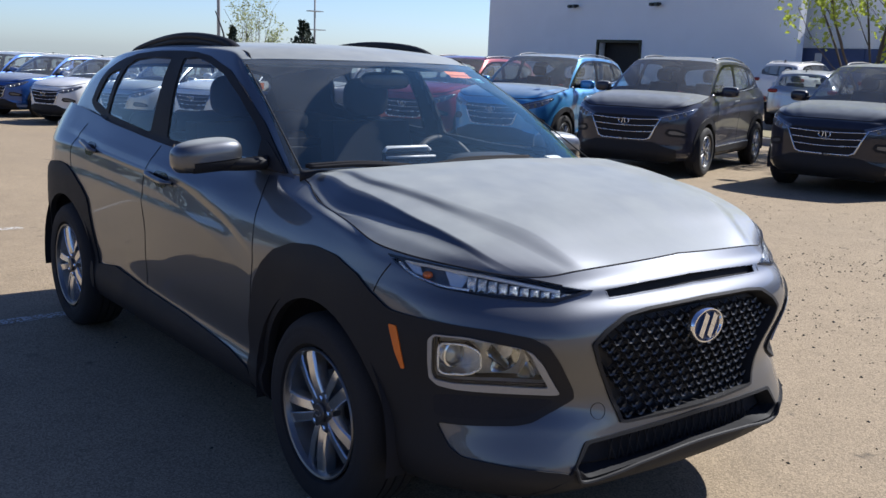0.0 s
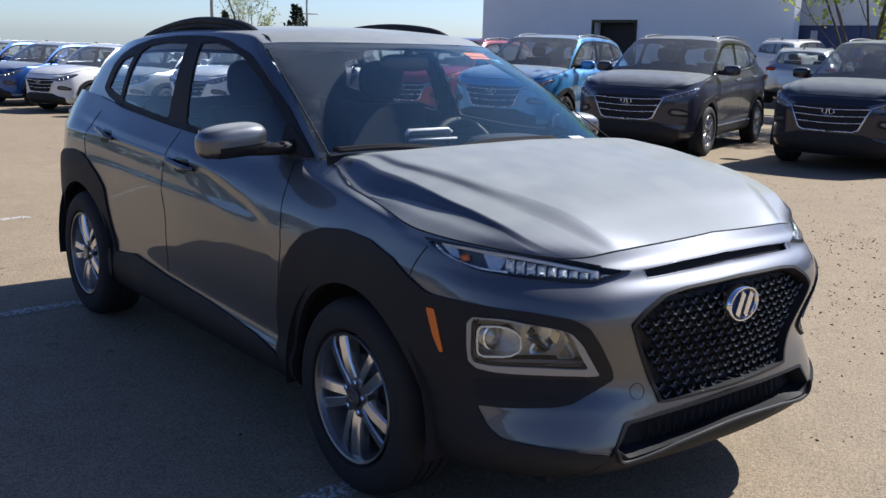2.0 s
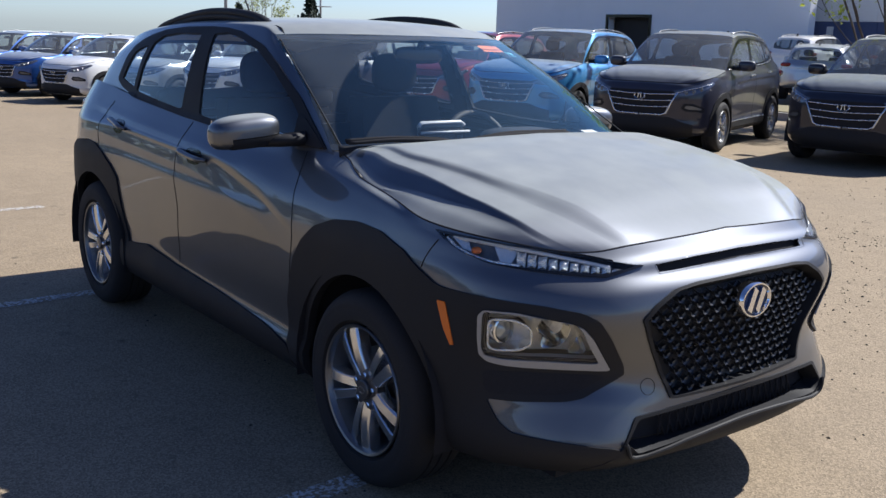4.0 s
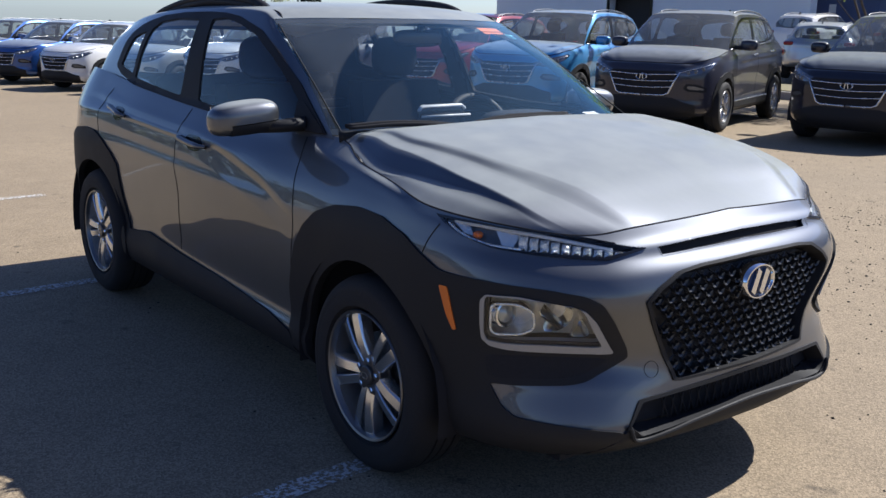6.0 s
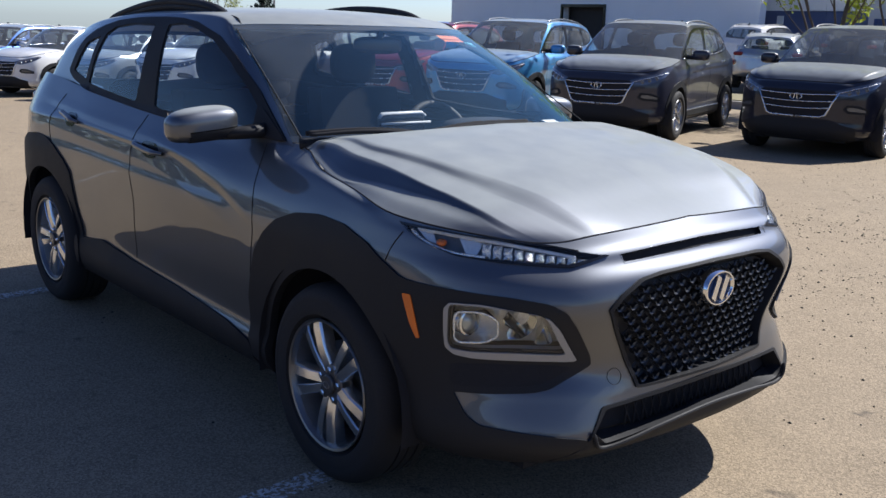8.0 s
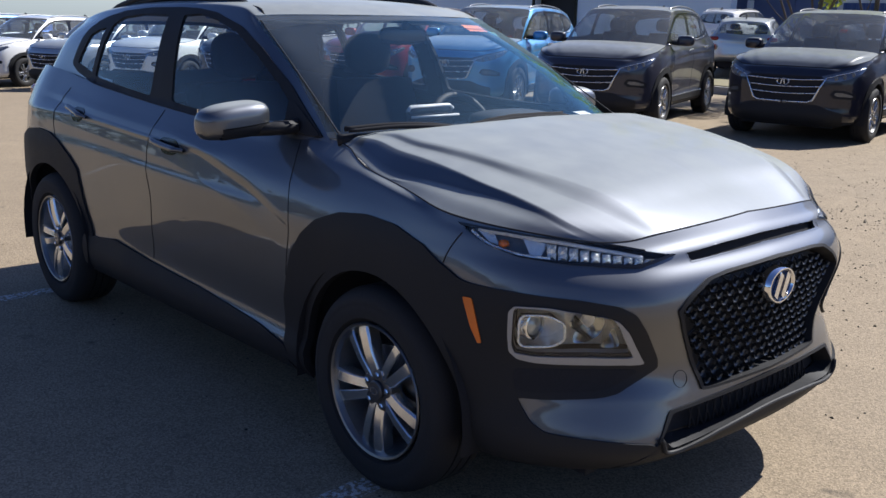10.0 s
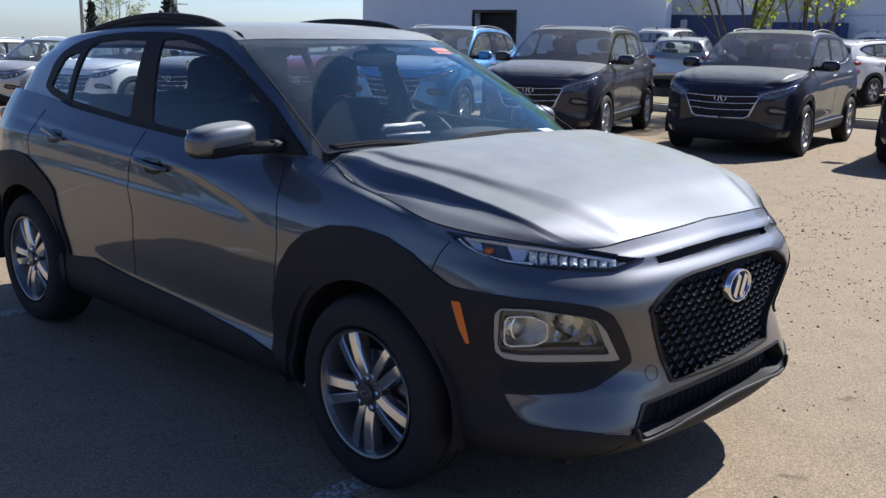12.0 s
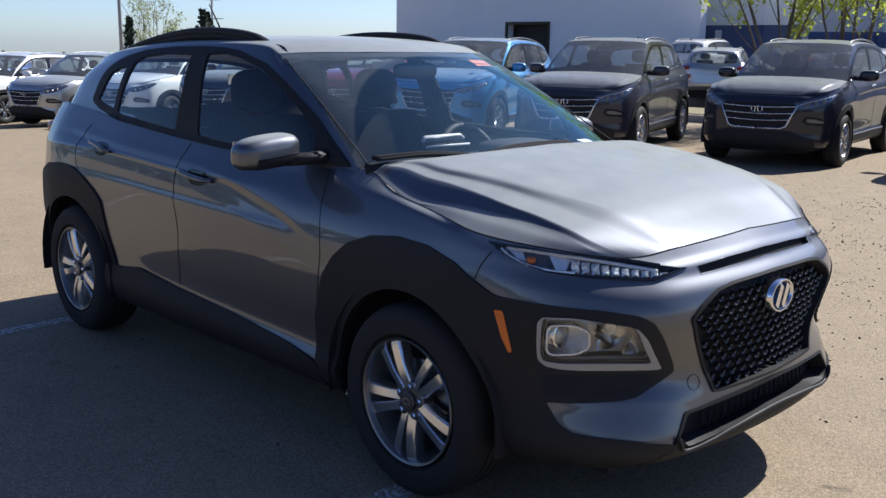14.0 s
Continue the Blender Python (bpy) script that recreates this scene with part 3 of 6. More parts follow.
def prism(poly, h0, h1, axis):
    """A flat outline of (a, b) extruded from h0 to h1 along an axis."""
    n = len(poly)
    put = {"y": lambda a, b, h: (a, h, b), "x": lambda a, b, h: (h, a, b), "z": lambda a, b, h: (a, b, h)}[axis]
    v = [put(a, b, h) for h in (h0, h1) for a, b in poly]
    f = [tuple(range(n)), tuple(range(2 * n - 1, n - 1, -1))] + [(i, i + n, (i + 1) % n + n, (i + 1) % n) for i in range(n)]
    return np.array(v), f


def fixed_normals(bm_verts, faces, name, mats, smooth=True, angle=None):
    me = mesh_of(name, bm_verts, faces, mats, smooth)
    bm = bmesh.new()
    bm.from_mesh(me)
    bmesh.ops.recalc_face_normals(bm, faces=bm.faces)
    bm.to_mesh(me)
    bm.free()
    if angle:
        split_sharp(me, angle)
    return me

# ---- the silver-grey crossover ----
def grid_normals(G):
    a, b = np.gradient(G, axis=0), np.gradient(G, axis=1)
    n = np.cross(a, b)
    n /= np.maximum(np.linalg.norm(n, axis=2), 1e-9)[:, :, None]
    return n


def grid_panel(name, G, keep, material, parent, sign=1, label="", out=(0, 1, .3)):
    """Part of a shell: the cells of the grid where keep is true; sign -1 gives the right-hand side. Smooth across part borders."""
    nu, nv = G.shape[:2]
    ii, jj = np.nonzero(keep)
    quad = np.stack([ii * nv + jj, (ii + 1) * nv + jj, (ii + 1) * nv + jj + 1, ii * nv + jj + 1], 1)
    used, inv = np.unique(quad, return_inverse=True)
    quad = inv.reshape(-1, 4)
    V, N = G.reshape(-1, 3)[used], grid_normals(G).reshape(-1, 3)[used]
    mid = len(quad) // 2
    p = V[quad[mid]]
    fn = np.cross(p[2] - p[0], p[3] - p[1])
    if fn @ np.asarray(out) < 0:
        quad, N = quad[:, ::-1], -N
        fn = -fn
    if fn @ N[quad[mid][0]] < 0:
        N = -N
    flat = np.abs(V[:, 1]) < 2e-3
    N[flat, 1] = 0
    N /= np.linalg.norm(N, axis=1)[:, None]
    if sign < 0:
        V, N, quad = V * (1, -1, 1), N * (1, -1, 1), quad[:, ::-1]
    me = mesh_of(name, V, quad, [material])
    me.normals_split_custom_set_from_vertices([tuple(n) for n in N])
    return part_mesh(name, me, parent, label)


def centres(G):
    return (G[:-1, :-1] + G[1:, :-1] + G[:-1, 1:] + G[1:, 1:]) / 4


def strip_line(tree, view, pts, width, off, n=40, r=True):
    """A narrow band that follows the body along a line, for shut lines and seals."""
    p = catmull(pts, n) if r else np.asarray(pts, float)
    t = np.gradient(p, axis=0)
    t /= np.linalg.norm(t, axis=1)[:, None]
    s = np.stack([-t[:, 1], t[:, 0]], 1) * width / 2
    a, b, m = on_body(tree, view, p - s, off), on_body(tree, view, p + s, off), on_body(tree, view, p, off + .0015)
    return np.stack([a, m, b], 1).reshape(-1, 3), grid_faces(len(p), 3)


DLO = [(.842, 1.072), (.70, 1.160), (.585, 1.235), (.359, 1.352), (.175, 1.426), (-.046, 1.474), (-.20, 1.488), (-.364, 1.491), (-.65, 1.486),
       (-.93, 1.468), (-1.10, 1.440), (-1.19, 1.416), (-1.27, 1.376), (-1.298, 1.33), (-1.322, 1.215), (-1.30, 1.198), (-1.21, 1.170), (-.976, 1.132), (-.35, 1.094), (.047, 1.076), (.45, 1.068)]
PANES = {
    "front_door": [(-.184, 1.112), (-.235, 1.28), (-.298, 1.458), (-.17, 1.466), (-.03, 1.447), (.16, 1.402), (.347, 1.326), (.54, 1.226), (.62, 1.172), (.645, 1.093), (.2, 1.094)],
    "rear_door": [(-.374, 1.120), (-.391, 1.287), (-.433, 1.456), (-.70, 1.455), (-.90, 1.438), (-.972, 1.402), (-.98, 1.28), (-.984, 1.164)],
    "quarter": [(-1.03, 1.180), (-1.028, 1.28), (-1.035, 1.388), (-1.12, 1.375), (-1.19, 1.352), (-1.246, 1.213)],
}
GRILLE = [(-.46, .715), (-.415, .752), (-.338, .789), (-.25, .799), (0, .806), (.25, .799), (.338, .789), (.415, .752), (.46, .715),
          (.431, .656), (.38, .575), (.338, .493), (.325, .456), (0, .458), (-.325, .456), (-.338, .493), (-.38, .575), (-.431, .656)]
SLIT = [(-.368, .857), (-.363, .836), (-.18, .842), (0, .846), (.18, .842), (.389, .835), (.394, .857), (.2, .867), (0, .872), (-.2, .867)]
INTAKE = [(-.509, .345), (-.458, .418), (-.32, .427), (0, .440), (.32, .427), (.458, .418), (.509, .345), (.468, .306), (.26, .325), (0, .338), (-.26, .325), (-.468, .306)]
DRL = [(.548, .930), (.674, .923), (.869, .902), (.998, .884), (1.153, .857), (1.102, .846), (1.047, .834), (.967, .837), (.841, .845), (.713, .859), (.629, .883), (.577, .908)]
FOG_OUT = [(.690, .648), (.690, .718), (.706, .736), (.80, .738), (.958, .716), (.993, .703), (1.024, .669), (1.06, .599), (1.080, .561), (.902, .565), (.774, .567), (.719, .577), (.695, .598)]
FOG_IN = [(0.709, 0.728), (0.781, 0.73), (0.896, 0.722), (0.969, 0.71), (0.988, 0.691), (1.016, 0.632), (1.04, 0.589), (0.902, 0.594), (0.768, 0.592), (0.717, 0.598), (0.707, 0.621)]
CORNER = [(.45, .80), (.498, .816), (.564, .776), (.718, .768), (.877, .758), (.988, .742), (1.037, .718), (1.071, .667), (1.112, .578), (1.116, .546),
          (1.073, .518), (1.003, .480), (.955, .471), (.81, .465), (.724, .465), (.765, .402), (.805, .376), (.977, .359), (1.114, .340), (1.146, .292),
          (1.17, .205), (.80, .215), (.60, .225), (.585, .30), (.575, .58), (.50, .70)]
SLOT = [(.712, .548), (.84, .552), (1.035, .548), (1.06, .54), (.99, .498), (.94, .488), (.72, .482)]
ARCH = .388


def arch_ring(cx, outer, a0, a1, n=30, radius=ARCH, zc=.334):
    """Outline of the cladding round a wheel opening."""
    return outer + [(cx + radius * math.cos(radians(a)), zc + radius * math.sin(radians(a))) for a in np.linspace(a0, a1, n)]


def wheel(car, x, y, side, spin=0, alloy=None, radius=.334, rim=.222, name="wheel"):
    """One wheel: barrel, tyre, five pairs of spokes, cap, nuts and brake disc. side -1 is the right-hand side of the car."""
    alloy = alloy or ALLOY
    k = rim / .222
    w = part_mesh(name, split_sharp(mesh_of(name, *lathe([(r * k, h) for r, h in ((.217, .004), (.222, -.004), (.219, -.009), (.212, -.006), (.207, .006), (.205, .014))], 56), [RIM_EDGE]), 35), car, "five-spoke alloy wheel")
    part_mesh("barrel", split_sharp(mesh_of("barrel", *lathe([(r * k, h) for r, h in ((.205, .014), (.204, .03), (.196, .075), (.19, .13), (.2, .19))], 56), [BARREL]), 35), w)
    d = radius - rim
    prof = [(rim - .004, .012), (rim + .012, -.006), (rim + .12 * d, -.011), (rim + .45 * d, -.019), (rim + .5 * d, -.016), (rim + .55 * d, -.018), (rim + .75 * d, -.010), (rim + .9 * d, .006), (radius - .004, .022),
            (radius, .035), (radius, .066), (radius - .008, .067), (radius - .008, .074), (radius, .075), (radius, .102), (radius - .008, .103), (radius - .008, .110), (radius, .111),
            (radius, .14), (radius - .008, .141), (radius - .008, .148), (radius, .149), (radius, .178), (radius - .01, .195), (rim + .4 * d, .22), (rim - .004, .2)]
    part_mesh("tyre", split_sharp(mesh_of("tyre", *lathe(prof, 72), [RUBBER]), 50), w, "black tyre with moulded sidewall")
    part_mesh("brake_disc", split_sharp(mesh_of("brake_disc", *lathe([(.04, .07), (.135, .07), (.135, .085), (.04, .085)], 40), [mat_disc]), 30), w)
    part_mesh("barrel_back", split_sharp(mesh_of("barrel_back", *lathe([(.03, .10), (.19, .11), (.2, .14)], 40), [DARK]), 30), w)
    # five pairs of straight bars that part towards the rim, each with a polished face leaning away from the gap
    for q in range(5):
        for lean in (-1, 1):
            verts, n = [], 8
            rr = np.linspace(.040, .213, 8)
            mid = np.interp(rr, [.04, .075, .213], [.0165, .0205, .0385])
            half = np.interp(rr, [.04, .10, .19, .213], [.0180, .0175, .0200, .0220])
            face = np.interp(rr, [.04, .070, .12, .19, .213], [.014, .006, .000, .001, .007])
            for r_, m_, h_, f_ in zip(rr, mid, half, face):
                prof = [(-1.05, .050), (-1.0, .0045), (-.86, .0010), (-.80, .0), (.72, .0050), (.86, .0075), (1.0, .0130), (1.1, .050)]
                verts += [(r_ * k, f_ + b_, lean * (m_ + a_ * h_) * k) for a_, b_ in prof]
            faces = [(i * n + j, (i + 1) * n + j, (i + 1) * n + (j + 1) % n, i * n + (j + 1) % n) for i in range(7) for j in range(n)]
            an = radians(36 + 72 * q + spin)
            v = np.array(verts)
            v = np.stack([v[:, 0] * math.cos(an) - v[:, 2] * math.sin(an), v[:, 1], v[:, 0] * math.sin(an) + v[:, 2] * math.cos(an)], 1)
            part_mesh("spoke", fixed_normals(v, faces, "spoke", [alloy], angle=22), w)
    part_mesh("hub", split_sharp(mesh_of("hub", *lathe([(.072 * k, .045), (.07 * k, .016), (.062 * k, .012), (.034, .013), (.031, .017)], 40), [DARK_ALLOY]), 35), w)
    part_mesh("hub_cap", split_sharp(mesh_of("hub_cap", *lathe([(.034, .016), (.033, .004), (.029, .001), (.0, .000)], 32), [DARK_ALLOY]), 35), w, "round cap with a plain oval badge")
    part_mesh("cap_badge", split_sharp(mesh_of("cap_badge", *[a if i else np.asarray(a) * (1.25, 1, .75) for i, a in enumerate(lathe([(.016, .0005), (.016, -.002), (.012, -.002), (.012, .0005)], 24))], [CHROME]), 30), w)
    for q in range(5):
        an = radians(72 * q + spin)
        c = np.array((.052 * k * math.cos(an), 0, .052 * k * math.sin(an)))
        v, f = lathe([(.010, .03), (.010, .006), (.006, .003), (0, .003)], 6)
        part_mesh("lug_nut", split_sharp(mesh_of("lug_nut", v + c, f, [MIRROR_CHROME]), 20), w)
    w.location = (x, y, radius)
    if side > 0:
        w.rotation_euler = (0, 0, math.pi)
    return w


mat_disc = mat("brake_steel", (.28, .28, .28), .35, 1.0, var=.1, fine=200)


def seat(car, y, x0, width, label, tall=.55):
    s = part_mesh("seat", fixed_normals(*blob((x0, y, .62), (.52, width, .2), 3.2), "seat", [CLOTH]), car, label)
    rng = np.linspace(0, 1, 9)
    back = [(x0 - .22 - .14 * t, t) for t in rng]
    rows = []
    for xx, t in back:
        w = width * (.5 - .06 * t ** 2)
        rows.append([(xx - .06, -w), (xx + .05, -w * .96), (xx + .02, -w * .5), (xx + .02, w * .5), (xx + .05, w * .96), (xx - .06, w)])
    V = np.array([[(a, y + b, .62 + tall * t) for a, b in r] for r, t in zip(rows, rng)])
    v, f = V.reshape(-1, 3), [(i * 6 + j, i * 6 + (j + 1) % 6, (i + 1) * 6 + (j + 1) % 6, (i + 1) * 6 + j) for i in range(8) for j in range(6)] + [tuple(range(6)), tuple(range(48, 54))]
    part_mesh("backrest", fixed_normals(v, f, "backrest", [CLOTH], angle=60), s)
    if width < 1:
        part_mesh("headrest", fixed_normals(*blob((x0 - .37, y, .62 + tall + .12), (.11, .26, .20), 3), "headrest", [CLOTH]), s)
    return s


def build_crossover():
    car = new("car")
    tagged(car, "graphite grey compact crossover with black wheel-arch cladding", "car", kind="thing")
    lo, up = lower_shell(), upper_shell()
    ho, sc, ta = hood_shell(lo), screen_shell(up), tail_shell(lo, up)
    vs, fs, base = [], [], 0
    for G in (lo, up, ho, ta):
        for s in (-1, 1):
            vs.append((G * (1, s, 1)).reshape(-1, 3))
            fs += grid_faces(*G.shape[:2], base)
            base += G.shape[0] * G.shape[1]
    tree = BVHTree.FromPolygons([Vector(v) for v in np.concatenate(vs)], fs)
    # --- painted and black sheet parts cut from the shells ---
    c = centres(lo)
    x, y, z = c[..., 0], c[..., 1], c[..., 2]
    hole = np.zeros(x.shape, bool)
    for cx in (-1.3, 1.3):
        hole |= (np.hypot(x - cx, z - .334) < ARCH + .014) & (y > .6)
    hole |= (np.hypot(x - 1.3, z - .2) < ARCH - .05) & (y > .6) | (np.hypot(x + 1.3, z - .2) < ARCH - .05) & (y > .6)
    yz = np.stack([-y.ravel(), z.ravel()], 1)
    sz = np.stack([(x.ravel() - y.ravel()) * .70711, z.ravel()], 1)
    front, corner = (x > 2.0).ravel(), ((x > 1.5) & (y > .35)).ravel()
    hole |= (inside(GRILLE, yz) & front | inside(INTAKE, yz) & front | inside(SLIT, yz) & front
             | inside(FOG_IN, sz) & corner | inside([(.82 + (a - .82) * .97, .881 + (b - .881) * .92) for a, b in DRL], sz) & corner).reshape(x.shape)
    zones = {
        "front_bumper": (x > 1.60), "front_fender": (x > .80) & (x <= 1.60), "front_door": (x > -.225) & (x <= .80) & (z > .3),
        "rear_door": (x > -1.0) & (x <= -.225) & (z > .3), "rear_quarter": (x <= -1.0) & (x > -1.75), "rear_bumper": (x <= -1.75),
        "sill": (x > -1.0) & (x <= .80) & (z <= .3)}
    for name, m in zones.items():
        for s in (-1, 1):
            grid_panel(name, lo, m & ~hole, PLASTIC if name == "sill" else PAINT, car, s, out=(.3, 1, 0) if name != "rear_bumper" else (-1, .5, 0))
    c = centres(up)
    xz = c[..., [0, 2]].reshape(-1, 2)
    sideish = (c[..., 1] > .5).ravel()
    pane_hole = np.zeros(len(xz), bool)
    for p in PANES.values():
        pane_hole |= inside(p, xz) & sideish
    pane_hole = pane_hole.reshape(c.shape[:2])
    v_line = np.linspace(0, 5, GV)[:-1][None, :] + 0 * c[..., 0]
    for s in (-1, 1):
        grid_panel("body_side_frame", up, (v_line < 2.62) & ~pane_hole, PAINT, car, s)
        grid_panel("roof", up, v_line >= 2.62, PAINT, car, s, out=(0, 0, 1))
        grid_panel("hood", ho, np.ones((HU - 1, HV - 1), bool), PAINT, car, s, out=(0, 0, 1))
        ri, rj = np.meshgrid(np.arange(ta.shape[0] - 1), np.arange(ta.shape[1] - 1), indexing="ij")
        pane = (ri >= 3) & (ri <= 12) & (rj >= 14)
        grid_panel("tailgate", ta, ~pane, PAINT, car, s, out=(-1, 0, 0))
        grid_panel("rear_window", ta, pane, GLASS, car, s, out=(-1, 0, 0)).visible_shadow = False
    nrm = grid_normals(up)
    nrm *= np.sign(nrm[40, 10, 1])
    lining = up - nrm * .014
    wide = pane_hole.copy()
    for a in (-1, 0, 1):
        for b in (-1, 0, 1):
            wide |= np.roll(np.roll(pane_hole, a, 0), b, 1)
    for s in (-1, 1):
        grid_panel("pillar_trim", lining, (v_line < 2.62) & ~wide, CLOTH, car, s, out=(0, -1, 0))
    # --- windscreen: pane with a printed black border ---
    full = np.concatenate([sc * (1, -1, 1), sc[:, ::-1][:, 1:]], 1)
    n1, n2 = full.shape[0] - 1, full.shape[1] - 1
    ii, jj = np.meshgrid(np.arange(n1), np.arange(n2), indexing="ij")
    rim = (ii < 2) | (ii > n1 - 3)
    ws = grid_panel("windscreen", full, np.ones((n1, n2), bool), SCREEN_GLASS, car, out=(1, 0, 1), label="raked laminated windscreen")
    ws.visible_shadow = False
    inner = full - grid_normals(full) * .004 * np.sign(grid_normals(full)[20, 20, 2])
    grid_panel("screen_border", inner, rim, PLASTIC, ws, out=(1, 0, 1))
    # --- side glass and black surrounds ---
    add_pair("window_surround", panel_data(tree, "side", DLO, [PANES[k] for k in PANES], .0065, .014, .014, .08), PLASTIC, car)
    for name, p in PANES.items():
        mid = np.mean(p, 0)
        big = [tuple(mid + (np.array(q) - mid) * 1.03) for q in p]
        for o in add_pair(name + "_window", panel_data(tree, "side", big, (), .001, .003, .025, .1), GLASS, car, "tinted side window"):
            o.visible_shadow = False
    # mirror sail: black triangle ahead of the door glass
    add_pair("mirror_sail", panel_data(tree, "side", [(.635, 1.085), (.615, 1.178), (.66, 1.168), (.825, 1.078), (.80, 1.070)], (), .010, .012, .02, .15), PLASTIC, car)
    # --- cladding ---
    fo = [(.80, .30), (.775, .40), (.775, .51), (.807, .615), (.839, .695), (.905, .771), (.991, .834), (1.111, .876), (1.249, .893), (1.384, .886), (1.516, .853), (1.60, .81), (1.655, .76), (1.71, .64), (1.738, .50), (1.735, .25)]
    add_pair("front_arch_cladding", panel_data(tree, "side", arch_ring(1.3, fo, -14, 192), (), .008, .03, .025, .1), PLASTIC, car, "black grained wheel-arch cladding")
    ro = [(-1.88, .40), (-1.87, .60), (-1.80, .74), (-1.70, .825), (-1.58, .868), (-1.42, .885), (-1.27, .88), (-1.14, .848), (-1.02, .79), (-.95, .74), (-.93, .66), (-.90, .56), (-.86, .45), (-.84, .40), (-.90, .25)][::-1]
    add_pair("rear_arch_cladding", panel_data(tree, "side", arch_ring(-1.3, ro, 172, -12), (), .009, .03, .025, .1), PLASTIC, car, "black grained wheel-arch cladding")
    add_pair("sill_cladding", panel_data(tree, "side", [(-.95, .235), (-.95, .425), (-.80, .432), (-.62, .455), (-.54, .447), (-.28, .425), (.18, .405), (.60, .375), (.80, .345), (.82, .235)], (), .010, .03, .03, .12), PLASTIC, car, "black sill cladding")
    add_pair("bumper_corner_cladding", panel_data(tree, 45, CORNER, [FOG_IN], .0085, .02, .018, .2), PLASTIC, car, "black bumper-corner cladding round the headlamp")
    add_pair("corner_slot", panel_data(tree, 45, SLOT, (), .0095, .004, .03, .2), DARK, car)
    lip = [(-.62, .238), (-.56, .30), (-.509, .347), (-.468, .306), (-.26, .325), (0, .338), (.26, .325), (.468, .306), (.509, .347), (.56, .30), (.62, .238), (0, .258)]
    add_pair("front_lip", panel_data(tree, "front", lip, (), .010, .03, .025, .15), PLASTIC, car, "black bumper lip", both=False)
    edge = catmull([(-.512, .350), (-.470, .309), (-.26, .329), (0, .342), (.26, .329), (.470, .309), (.512, .350)], 60)
    add_pair("intake_edge", tube(on_body(tree, "front", edge, .012), .007, 8), PLASTIC, car, both=False)
    # --- hood and bumper shut lines, door gaps ---
    lines = [("side", [(-.21, 1.078), (-.232, .95), (-.235, .88), (-.215, .72), (-.235, .60), (-.245, .50), (-.255, .44)]),
             ("side", [(.735, 1.055), (.775, .96), (.82, .80), (.80, .66), (.79, .60)]),
             ("side", [(-1.19, 1.10), (-1.235, 1.0), (-1.235, .93), (-1.205, .865)]),
             ("side", [(1.60, .815), (1.615, .86), (1.64, .905)])]
    for view, p in lines:
        add_pair("shut_line", strip_line(tree, view, p, .0042, .0006), DARK, car)
    edge = lo[:, -1]
    i0 = int(np.argmin(np.abs(edge[:, 0] - .93) + (edge[:, 1] < .4) * 9))
    pts = edge[i0::6]
    add_pair("hood_gap", tube(np.concatenate([pts, edge[-1:]]) * (1, -1, 1) + (0, 0, -.0015), .0028, 6), DARK, car)
    # --- grille: recessed plate, rim, lattice of small hooded cells ---
    big = [(a * 1.02, .63 + (b - .63) * 1.03) for a, b in GRILLE]
    gr = add_pair("grille", panel_data(tree, "front", big, (), -.055, .01, .04, .15), GRILLE_BED, car, "black lattice grille", both=False)[0]
    ring_in = [(a * .983, .632 + (b - .632) * .975) for a, b in GRILLE]
    add_pair("grille_rim", panel_data(tree, "front", [(a * 1.014, .632 + (b - .632) * 1.02) for a, b in GRILLE], [ring_in], .0055, .055, .014, .15), PLASTIC, gr, both=False)
    cell_v, cell_f = [], []
    prof = [(-.0190, .009), (-.0145, -.003), (-.007, -.009), (.007, -.009), (.0145, -.003), (.0190, .009)]
    for dx, k in ((0, 1.0), (.016, .92), (.0124, .42), (-.012, .42)):
        cell_v += [(dx, a * k, b * k - (.002 if dx > 0 else 0)) for a, b in prof]
    n = len(prof)
    cell_f = [(r * n + i, r * n + i + 1, (r + 1) * n + i + 1, (r + 1) * n + i) for r in range(3) for i in range(n - 1)]
    cell_me = fixed_normals(np.array(cell_v), cell_f, "lattice_cell", [GRILLE_BLACK], smooth=False)
    row = 0
    zz = .475
    rib_v, rib_f = [], []
    field = [(a * .97, .632 + (b - .632) * .95) for a, b in GRILLE]
    while zz < .79:
        pitch = .052
        offs = 0 if row % 2 else pitch / 2
        q = np.array([(offs + i * pitch, zz) for i in range(-9, 9)])
        q = q[inside([(a * .93, .632 + (b - .632) * .9) for a, b in GRILLE], q)]
        if len(q):
            ends = [np.array([(a + d * pitch / 2, zz + .0262) for a, b in q]) for d in (-1, 1)]
            start = on_body(tree, "front", q, -.037)
            for e in ends:
                for p0, p1, flat_end in zip(start, on_body(tree, "front", e, -.037), inside(field, e)):
                    if flat_end:
                        v, f = tube([p0, p1], .0032, 4)
                        rib_f += [tuple(len(rib_v) + i for i in c) for c in f]
                        rib_v += [tuple(c) for c in v]
            for p in on_body(tree, "front", q, -.030):
                ob = part_mesh("lattice_cell", cell_me, gr)
                ob.location = p
        zz += .0262
        row += 1
    part_mesh("lattice", mesh_of("lattice", rib_v, rib_f, [GRILLE_BLACK], False), gr, "fine black diagonal ribs")
    bar = catmull([(-.40, .592), (-.2, .596), (0, .598), (.2, .596), (.40, .592)], 30)
    add_pair("grille_bar", tube(on_body(tree, "front", bar, -.026), .004, 6), GLOSS_BLACK, gr, both=False)
    # oval badge on the grille: ring, field and a slanting device
    ex = on_body(tree, "front", np.array([(0, .722)]), .0)[0][0] + .004
    v, f = lathe([(.070, -.03), (.070, .004), (.067, .009), (.062, .009), (.059, .001)], 48, "x")
